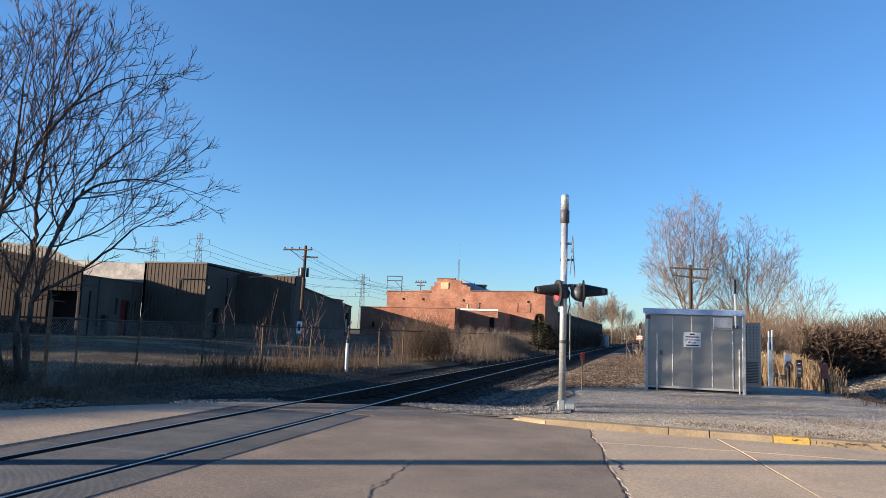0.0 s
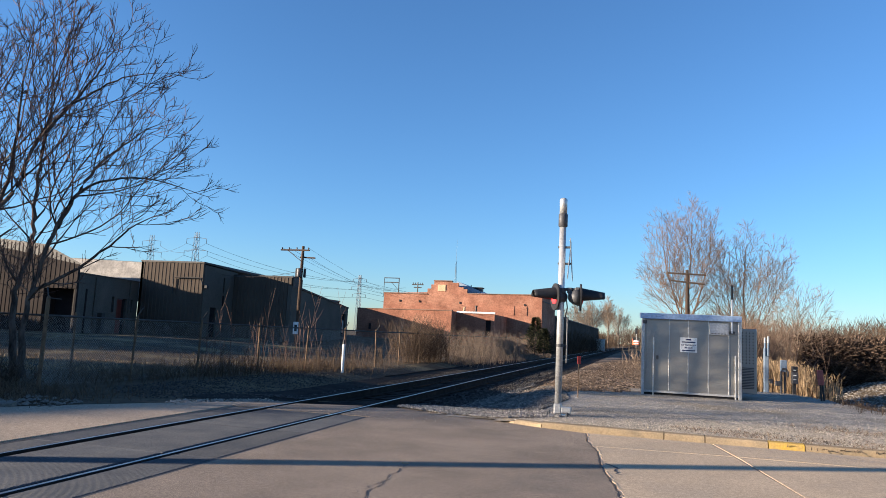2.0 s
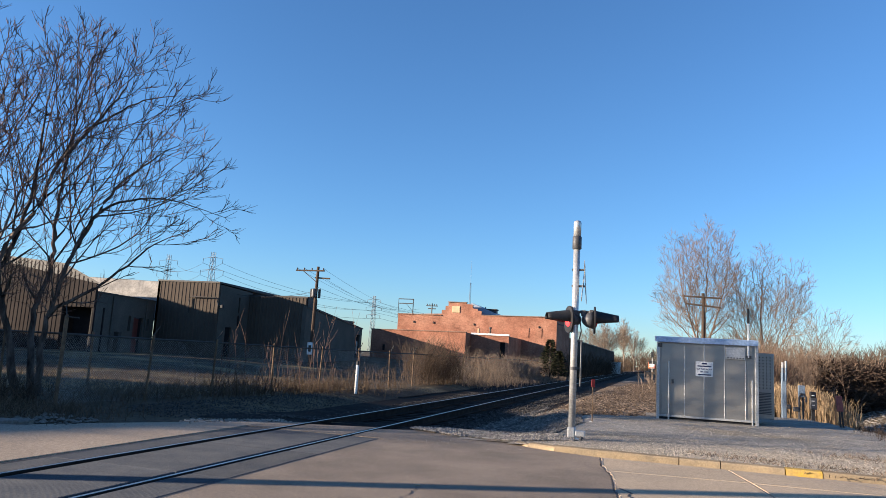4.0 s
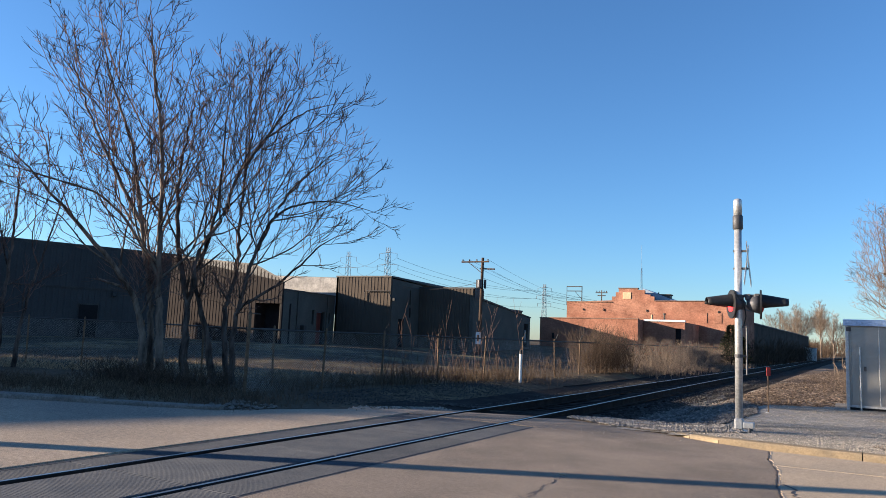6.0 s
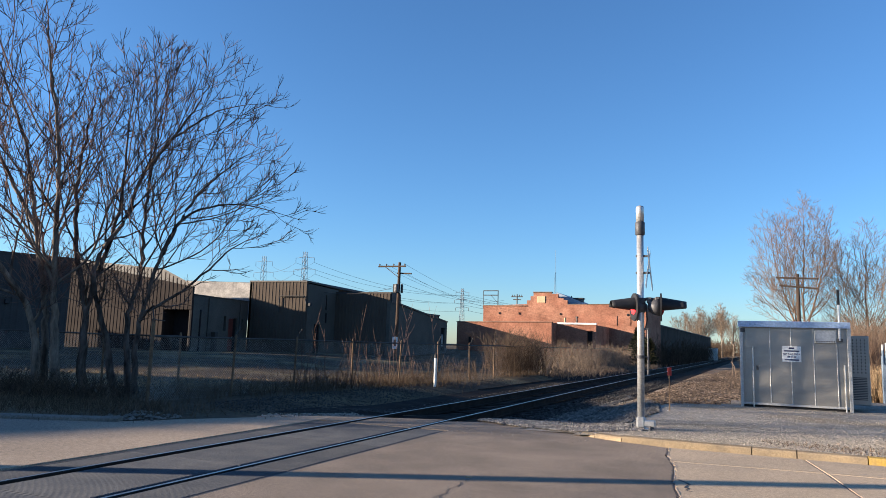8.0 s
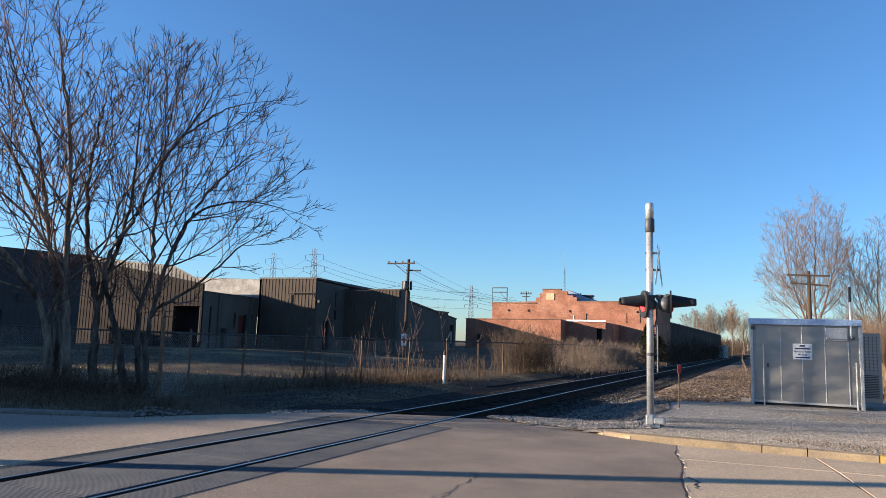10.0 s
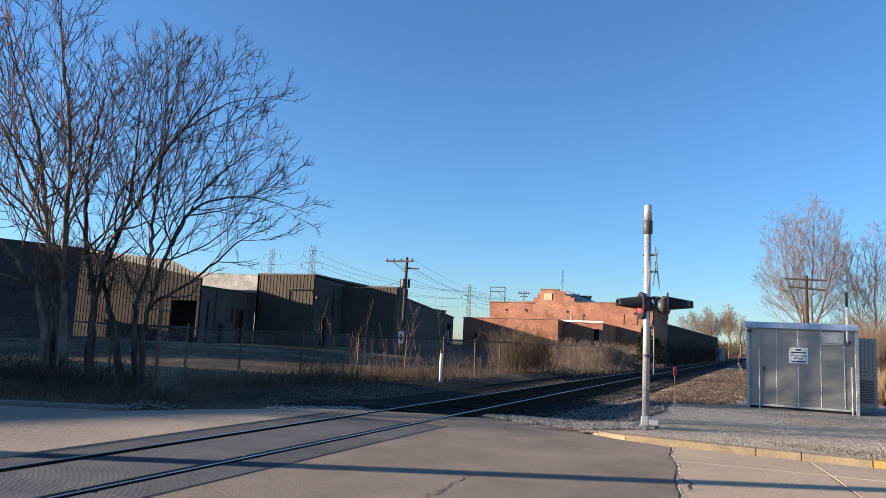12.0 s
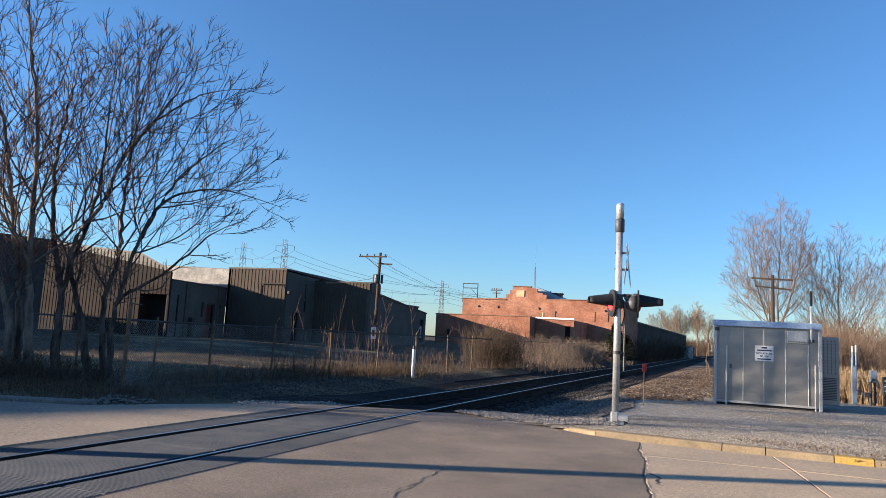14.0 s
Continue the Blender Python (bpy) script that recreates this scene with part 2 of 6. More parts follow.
# ---- mesh building ----
class Build:
    """Gathers vertices and faces for one mesh."""

    def __init__(self):
        self.v, self.f, self.weld = [], [], False

    def add(self, verts, faces):
        o = len(self.v)
        self.v.extend(verts)
        self.f.extend([tuple(i + o for i in f) for f in faces])
        return self

    def box(self, x0, x1, y0, y1, z0, z1, c=0.0, m=None):
        if c <= 0:
            vs = [(x, y, z) for z in (z0, z1) for y in (y0, y1) for x in (x0, x1)]
            fs = [(0, 2, 3, 1), (4, 5, 7, 6), (0, 1, 5, 4), (2, 6, 7, 3), (0, 4, 6, 2), (1, 3, 7, 5)]
        else:
            c = min(c, (x1 - x0) * 0.45, (y1 - y0) * 0.45, (z1 - z0) * 0.45)
            vs, idx = [], {}
            for i, (x, sx) in enumerate(((x0, 1), (x1, -1))):
                for j, (y, sy) in enumerate(((y0, 1), (y1, -1))):
                    for k, (z, sz) in enumerate(((z0, 1), (z1, -1))):
                        idx[i, j, k] = len(vs)
                        vs += [(x, y + sy * c, z + sz * c), (x + sx * c, y, z + sz * c), (x + sx * c, y + sy * c, z)]
            g = lambda i, j, k, a: idx[i, j, k] + a
            fs = []
            for s in (0, 1):
                q = [g(s, 0, 0, 0), g(s, 1, 0, 0), g(s, 1, 1, 0), g(s, 0, 1, 0)]
                fs.append(tuple(q if s else q[::-1]))
                q = [g(0, s, 0, 1), g(1, s, 0, 1), g(1, s, 1, 1), g(0, s, 1, 1)]
                fs.append(tuple(q[::-1] if s else q))
                q = [g(0, 0, s, 2), g(1, 0, s, 2), g(1, 1, s, 2), g(0, 1, s, 2)]
                fs.append(tuple(q if s else q[::-1]))
            for a in (0, 1):
                for b in (0, 1):
                    fs.append((g(a, b, 0, 0), g(a, b, 1, 0), g(a, b, 1, 1), g(a, b, 0, 1)))
                    fs.append((g(a, 0, b, 0), g(a, 1, b, 0), g(a, 1, b, 2), g(a, 0, b, 2)))
                    fs.append((g(0, a, b, 1), g(1, a, b, 1), g(1, a, b, 2), g(0, a, b, 2)))
                    for d in (0, 1):
                        fs.append((g(a, b, d, 0), g(a, b, d, 1), g(a, b, d, 2)))
        if m is not None:
            vs = [tuple(m @ Vector(p)) for p in vs]
        return self.add(vs, fs)

    def tube(self, pts, radii, n=8, cap=True):
        pts = [Vector(p) for p in pts]
        vs, fs = [], []
        for i, p in enumerate(pts):
            d = (pts[min(i + 1, len(pts) - 1)] - pts[max(i - 1, 0)]).normalized()
            a = Vector((0, 0, 1)) if abs(d.z) < 0.9 else Vector((1, 0, 0))
            u = d.cross(a).normalized()
            w = d.cross(u)
            r = radii[i] if isinstance(radii, (list, tuple)) else radii
            for k in range(n):
                t = 2 * math.pi * k / n
                vs.append(tuple(p + r * (math.cos(t) * u + math.sin(t) * w)))
        for i in range(len(pts) - 1):
            for k in range(n):
                fs.append((i * n + k, i * n + (k + 1) % n, (i + 1) * n + (k + 1) % n, (i + 1) * n + k))
        if cap:
            fs.append(tuple(range(n))[::-1])
            fs.append(tuple(range((len(pts) - 1) * n, len(pts) * n)))
        return self.add(vs, fs)

    def prism(self, poly, z0, z1):
        """poly: x, y in order; z1 a number or one a corner."""
        n = len(poly)
        tops = z1 if isinstance(z1, (list, tuple)) else [z1] * n
        bots = z0 if isinstance(z0, (list, tuple)) else [z0] * n
        vs = [(x, y, b) for (x, y), b in zip(poly, bots)] + [(x, y, z) for (x, y), z in zip(poly, tops)]
        fs = [tuple(range(n))[::-1], tuple(range(n, 2 * n))] + [(i, (i + 1) % n, n + (i + 1) % n, n + i) for i in range(n)]
        return self.add(vs, fs)

    def mesh(self, name, smooth=False):
        me = bpy.data.meshes.new(name)
        me.from_pydata(self.v, [], self.f)
        bm = bmesh.new()
        bm.from_mesh(me)
        if self.weld:
            bmesh.ops.remove_doubles(bm, verts=bm.verts, dist=0.001)
        if len(self.f) < 20000:
            bmesh.ops.recalc_face_normals(bm, faces=bm.faces)
        bm.to_mesh(me)
        bm.free()
        if smooth:
            me.polygons.foreach_set("use_smooth", [True] * len(me.polygons))
        return me


def part(name, b, mat, parent=None, label="", smooth=False):
    me = b if isinstance(b, bpy.types.Mesh) else b.mesh(name, smooth)
    if not me.materials:
        me.materials.append(M[mat])
    ob = new(name, me)
    if parent is not None:
        ob.parent = parent
    if label:
        ob["label"] = label
    return ob


def thing(name, loc, label, category, group="", rz=0.0, kind=""):
    e = new(name)
    e.empty_display_size = 0.2
    e.matrix_basis = pose(*loc, 0, 0, rz)
    return tagged(e, label, category, group, kind)


def smooth01(t):
    t = max(0.0, min(1.0, t))
    return t * t * (3 - 2 * t)


def track_x(y):
    """The track's centre line."""
    return -5.75 + 0.000178 * max(0.0, y - 150.0) ** 2 + 0.0125 * (max(0.0, y - 22.0) - 14.0 * (1 - math.exp(-max(0.0, y - 22.0) / 14.0)))


def ground_z(x, y):
    d = x - track_x(y)
    z = -0.05
    if y < 14.6 and abs(d) < 1.3:
        z -= 0.28
    # shallow dip on both sides of the ballast beyond the street
    z -= 0.24 * smooth01((y - 14.6) / 3.5) * smooth01(((4.6 if d < 0 else 3.7) - abs(d)) / (2.0 if d < 0 else 1.3))
    # yard climbs gently away from the track
    z += 0.55 * smooth01((-13.0 - x) / 16) * smooth01((y - 13) / 12)
    z += 0.5 * smooth01((y - 45) / 30) * smooth01((-9 - x) / 8)
    # ditch and bank to the right
    z -= 0.45 * smooth01((x - 6.2) / 1.6) * smooth01((y - 16) / 3) * smooth01((12 - x) / 4)
    z += 0.5 * smooth01((x - 8) / 6) * smooth01((y - 28) / 8)
    return z + 0.03 * noise.noise((x * 0.5, y * 0.5, 0.0)) * smooth01((y - 12) / 4)


# ---- ground and street ----
def build_ground():
    xs = [-1500, -700, -350, -180, -110] + list(np.arange(-80, -16, 2.0)) + list(np.arange(-16, 16, 0.5)) + list(np.arange(16, 60, 3.0)) + [80, 130, 250, 500, 900, 1500]
    ys = [-1500, -500, -150, -60, -20] + list(np.arange(-8, 12, 2.0)) + list(np.arange(12, 40, 0.5)) + list(np.arange(40, 110, 3.0)) + [130, 170, 230, 320, 450, 700, 1100, 1800]
    b = Build()
    nx = len(xs)
    b.v = [(float(x), float(y), ground_z(x, y)) for y in ys for x in xs]
    b.f = [(j * nx + i, j * nx + i + 1, (j + 1) * nx + i + 1, (j + 1) * nx + i) for j in range(len(ys) - 1) for i in range(nx - 1)]
    return tagged(part("ground", b, "soil", smooth=True), "dry brown winter grass and bare soil", "ground", kind="structure")


build_ground()


def sheet(name, poly, z, mat, label, category, kind="structure", thick=0.04):
    b = Build().prism(poly, z - thick, z)
    return tagged(part(name, b, mat), label, category, kind=kind)


SEAM = [(-0.43, 12.60), (-0.36, 11.6), (-0.16, 10.6), (-0.10, 9.7), (-0.02, 9.0), (0.12, 8.2), (0.20, 7.5), (0.42, 5.5), (0.5, 2.5), (0.9, -6.0)]
rng = random.Random(4)
SEAMW = []
for (x0, y0), (x1, y1) in zip(SEAM, SEAM[1:]):
    for k in range(14):
        t = k / 14
        SEAMW.append((x0 + (x1 - x0) * t + rng.uniform(-0.022, 0.022), y0 + (y1 - y0) * t))
LEFT_FAR = [(-60, -16.0), (-42, 0.2), (-30, 3.6), (-14.6, 7.75), (-12.1, 8.8), (-9.9, 9.75), (-9.2, 10.9), (-8.4, 12.0), (-7.3, 13.3), (-7.17, 13.45)]
RIGHT_FAR = [(-4.33, 14.6), (-4.2, 14.65), (-3.3, 14.0), (-2.4, 13.8), (-1.75, 13.4), (-1.3, 12.9)]
sheet("road", LEFT_FAR + [(-7.17, -30), (-60, -30)], 0.0, "asphalt_west", "worn grey-brown asphalt street beyond the crossing", "road")
sheet("road", RIGHT_FAR + SEAMW + [(0.9, -30), (-4.33, -30)], 0.0, "asphalt", "worn grey-brown asphalt street with cracks and patches", "road")
for x0, x1, y0 in ((-6.40, -5.10, 12.45), (-7.165, -6.56, 12.5), (-4.94, -4.335, 12.5)):
    sheet("crossing_infill", [(x0, y0), (x1, y0), (x1, 13.9 + 0.15 * (x1 + 7)), (x0, 13.6 + 0.15 * (x0 + 7))], -0.002, "asphalt", "asphalt infill at the end of the crossing panels", "road", thick=0.2)


def concrete_slabs():
    """Street slabs to the right of the asphalt, divided by open joints."""
    root = thing("concrete_pavement", (0, 0, 0), "pale weathered concrete road slabs with filled joints", "road", kind="structure")
    far = lambda x: 12.58 - 0.03 * (x + 0.4)
    b = Build().prism([(x + 0.035, y) for x, y in SEAMW[::-1] if y < 11.07] + [(0.0 - 0.27, 11.07), (1.75, 11.22), (2.12, 8.37), (3.0, 1.0), (3.8, -6)], -0.05, 0.004)
    part("slab", b, "concrete", root)
    b = Build().prism([(x + 0.035, y) for x, y in SEAMW[::-1] if y > 11.11] + [(-0.40, far(-0.4)), (1.56, far(1.56)), (1.75, 11.26), (-0.24, 11.11)], -0.05, 0.004)
    part("slab", b, "concrete", root)
    xs = [1.60, 6.6, 11.6, 16.6, 40.0]
    for i in range(4):
        x0, x1 = xs[i], xs[i + 1] - 0.03
        b = Build().prism([(x0 + 0.19, 11.26 + 0.02 * i), (x1 + 0.19, 11.30 + 0.02 * i), (x1, far(x1)), (x0, far(x0))], -0.05, 0.004)
        part("slab", b, "concrete", root)
        b = Build().prism([(x0 + 2.24, -6), (x1 + 2.24, -6), (x1 + 0.20, 11.26 + 0.02 * i), (x0 + 0.20, 11.22 + 0.02 * i)], -0.05, 0.004)
        part("slab", b, "concrete", root)
    b = Build().prism([(-0.45, 12.6), (0.15, 7.4), (0.95, -6), (45, -6), (45, 10.9)], -0.06, -0.012)
    part("joint_filler", b, "whitewall", root, "pale crumbled joint filler")


concrete_slabs()


def kerb_profile(p0, p1, h, w=0.17, back=None):
    """One kerb stone with a sloped, rounded face between two points of its foot."""
    d = Vector((p1[0] - p0[0], p1[1] - p0[1], 0))
    u = d.normalized()
    nrm = Vector((-u.y, u.x, 0))
    prof = [(0.0, -0.06), (0.012, h * 0.65), (0.035, h * 0.93), (0.07, h), (w, h + 0.005), (w + 0.01, -0.06)]
    b = Build()
    vs = []
    for base in (Vector((p0[0], p0[1], 0)), Vector((p1[0], p1[1], 0))):
        vs += [tuple(base + nrm * a + Vector((0, 0, z))) for a, z in prof]
    n = len(prof)
    fs = [tuple(range(n))[::-1], tuple(range(n, 2 * n))] + [(i, (i + 1) % n, n + (i + 1) % n, n + i) for i in range(n)]
    return b.add(vs, fs)


def build_kerbs():
    root = thing("kerb", (0, 0, 0), "sunlit tan concrete street kerb with one faded yellow stone", "kerb", kind="structure")
    pts = [(-2.05, 13.42, 0.02), (-1.75, 13.12, 0.05), (-1.23, 12.86, 0.08), (0.85, 12.70, 0.095), (1.50, 12.67, 0.095), (2.46, 12.62, 0.095), (3.00, 12.60, 0.095), (4.6, 12.52, 0.095), (6.4, 12.47, 0.095), (8.2, 12.42, 0.14), (11, 12.3, 0.14), (14, 12.2, 0.14), (18, 12.05, 0.14), (30, 11.7, 0.14)]
    for i, (a, c) in enumerate(zip(pts, pts[1:])):
        u = Vector((c[0] - a[0], c[1] - a[1])).normalized() * 0.008
        yellow = abs(a[0] - 2.46) < 0.01
        part("kerb_stone", kerb_profile((a[0] + u.x, a[1] + u.y), (c[0] - u.x, c[1] - u.y), c[2]), "kerb_yellow" if yellow else "kerb", root, "faded yellow painted kerb stone" if yellow else "")
    root2 = thing("kerb", (0, 0, 0), "low worn concrete kerb beside the trees in shade", "kerb", kind="structure")
    lp = [(-34, 2.6), (-28, 4.25), (-22, 5.8), (-18, 6.9), (-14.6, 7.78), (-12.1, 8.83), (-10.4, 9.55), (-9.75, 9.85)]
    for i, (a, c) in enumerate(zip(lp, lp[1:])):
        part("kerb_stone", kerb_profile(a, c, 0.10 if i < 5 else 0.07, 0.22), "oldkerb", root2)


build_kerbs()


# ---- track and crossing ----
def rail_run(dx, y0, y1, name, parent):
    prof = [(-0.07, -0.20), (0.07, -0.20), (0.07, -0.18), (0.012, -0.165), (0.010, -0.045), (0.036, -0.036), (0.036, -0.006), (0.028, 0.0), (-0.028, 0.0), (-0.036, -0.006), (-0.036, -0.036), (-0.010, -0.045), (-0.012, -0.165), (-0.07, -0.18)]
    ys = list(np.arange(y0, min(y1, 100), 3.0)) + [y for y in np.arange(100, y1, 10.0)] + [y1]
    b, h = Build(), Build()
    n = len(prof)
    for y in ys:
        x = track_x(y) + dx
        b.v += [(x + a, float(y), z + 0.008) for a, z in prof]
        h.v += [(x + a, float(y), z + 0.008) for a, z in ((-0.024, -0.002), (-0.020, 0.002), (0.020, 0.002), (0.024, -0.002))]
    for i in range(len(ys) - 1):
        b.f += [(i * n + k, i * n + (k + 1) % n, (i + 1) * n + (k + 1) % n, (i + 1) * n + k) for k in range(n)]
        h.f += [(i * 4 + k, i * 4 + k + 1, (i + 1) * 4 + k + 1, (i + 1) * 4 + k) for k in range(3)]
    r = part(name, b, "rail", parent)
    part("rail_head", h, "railhead", r, "polished running surface of the rail")
    return r


def build_track():
    root = thing("railway_track", (0, 0, 0), "single railway track with steel rails on dark ballast", "railway track", kind="structure")
    rail_run(0.755, -25, 330, "rail", root)
    rail_run(-0.755, -25, 330, "rail", root)
    # ballast bed with sloped shoulders
    b = Build()
    ys = list(np.arange(13.6, 100, 1.5)) + [110, 125, 150, 180, 220, 270, 330]
    prof = [(-3.3, -0.5), (-2.4, -0.30), (-1.55, -0.22), (-0.8, -0.26), (0, -0.24), (0.8, -0.26), (1.5, -0.23), (2.2, -0.40), (2.9, -0.7)]
    for y in ys:
        for a, z in prof:
            x = track_x(y) + a
            b.v.append((x, float(y), max(z, ground_z(x, y) + 0.015) + 0.02 * noise.noise((a * 3, y * 2.1, 1.0))))
    n = len(prof)
    b.f = [(i * n + k, i * n + k + 1, (i + 1) * n + k + 1, (i + 1) * n + k) for i in range(len(ys) - 1) for k in range(n - 1)]
    part("ballast_bed", b, "ballast", root, "crushed-stone ballast, coloured darker for the shade")
    tie = Build().box(-1.3, 1.3, -0.115, 0.115, -0.15, 0.0, 0.015).mesh("sleeper")
    tie.materials.append(M["tie"])
    r = random.Random(7)
    y = 14.3
    while y < 150:
        ob = new("sleeper", tie)
        ob.parent = root
        ob.matrix_basis = pose(track_x(y) + r.uniform(-0.05, 0.05), y, -0.192 + r.uniform(-0.012, 0.002), 0, 0, r.uniform(-1, 1))
        y += 0.54
    far = Build()
    while y < 325:
        far.box(track_x(y) - 1.3, track_x(y) + 1.3, y - 0.115, y + 0.115, -0.35, -0.192)
        y += 0.54
    tagged(part("far_sleepers", far, "tie", root), kind="stuff")


build_track()


def build_crossing():
    root = thing("crossing_panels", (-5.75, 0, 0), "grey ribbed rubber crossing panels between and beside the rails", "crossing panel", kind="structure")
    r = random.Random(2)
    y = -12.0
    while y < 12.4:
        y1 = min(y + 2.44, 12.42)
        for x0, x1 in ((-0.625, 0.625), (-1.27, -0.81), (0.81, 1.36)):
            b = Build()
            b.box(x0, x1, y + 0.008, y1 - 0.008, -0.15, -0.003 + r.uniform(-0.003, 0.001), 0.006)
            p = part("panel", b, "panel", root)
            # raised tread ribs
            rb = Build()
            yy = y + 0.04
            while yy < y1 - 0.05:
                rb.box(x0 + 0.02, x1 - 0.02, yy, yy + 0.022, -0.012, -0.0015)
                yy += 0.034
            part("tread_ribs", rb, "panel", p)
        y = y1
    b = Build().box(-1.33, -1.28, -12, 12.42, -0.1, -0.004).box(1.37, 1.42, -12, 12.42, -0.1, -0.004)
    part("edge_strip", b, "trimd", root, "dark sunken edge beside the asphalt")


build_crossing()


# ---- buildings ----
def rib_wall(p0, p1, z0, t0, t1, pitch=0.32, depth=0.026, thick=0.12):
    """Corrugated wall from p0 to p1 (outside to the right of the way), its top from t0 to t1."""
    a, c = Vector((*p0, 0)), Vector((*p1, 0))
    L = (c - a).length
    u = (c - a) / L
    nrm = Vector((u.y, -u.x, 0))
    n = max(1, int(L / pitch))
    s = []
    for i in range(n):
        o = i * L / n
        w = L / n
        s += [(o, 0), (o + w * 0.62, 0), (o + w * 0.70, depth), (o + w * 0.92, depth)]
    s.append((L, 0))
    b = Build()
    for o, d in s:
        p = a + u * o + nrm * d
        t = t0 + (t1 - t0) * o / L
        b.v += [(p.x, p.y, z0), (p.x, p.y, t)]
    b.f = [(2 * i, 2 * i + 2, 2 * i + 3, 2 * i + 1) for i in range(len(s) - 1)]
    q = [a - nrm * 0.005, c - nrm * 0.005, c - nrm * thick, a - nrm * thick]
    b.prism([(p.x, p.y) for p in q], z0, [t0, t1, t1, t0])
    return b


def flat_wall(p0, p1, z0, t0, t1, thick=0.25, holes=()):
    """Plain wall with openings (s0, s1, z0, z1) along its run; outside to the right of the way."""
    a, c = Vector((*p0, 0)), Vector((*p1, 0))
    L = (c - a).length
    u = (c - a) / L
    nrm = Vector((u.y, -u.x, 0))
    b = Build()
    b.weld = True

    def piece(s0, s1, za0, za1, zb0, zb1):
        q = [a + u * s0, a + u * s1, a + u * s1 - nrm * thick, a + u * s0 - nrm * thick]
        b.prism([(p.x, p.y) for p in q], [za0, zb0, zb0, za0], [za1, zb1, zb1, za1])
    top = lambda s: t0 + (t1 - t0) * s / L
    cur = 0.0
    for s0, s1, h0, h1 in sorted(holes):
        piece(cur, s0, z0, top(cur), z0, top(s0))
        piece(s0, s1, h1, top(s0), h1, top(s1))
        if h0 > z0 + 0.01:
            piece(s0, s1, z0, h0, z0, h0)
        cur = s1
    piece(cur, L, z0, top(cur), z0, top(L))
    return b


def wall_piece(p0, p1, s0, s1, z0, z1, out0, out1, c=0.0):
    """A box on a wall: along s0..s1, z0..z1, from out0 to out1 in front of its face."""
    a, e = Vector((*p0, 0)), Vector((*p1, 0))
    u = (e - a).normalized()
    nrm = Vector((u.y, -u.x, 0))
    m = Matrix(((u.x, -nrm.x, 0, a.x), (u.y, -nrm.y, 0, a.y), (0, 0, 1, 0), (0, 0, 0, 1)))
    return Build().box(s0, s1, -out1, -out0, z0, z1, c, m)


def roof_of(poly, z, over=0.1, thick=0.15):
    cx, cy = sum(p[0] for p in poly) / len(poly), sum(p[1] for p in poly) / len(poly)
    out = []
    for x, y in poly:
        d = Vector((x - cx, y - cy)).normalized() * over
        out.append((x + d.x, y + d.y))
    zz = z if isinstance(z, (list, tuple)) else [z] * len(poly)
    return Build().prism(out, [q for q in zz], [q + thick for q in zz])


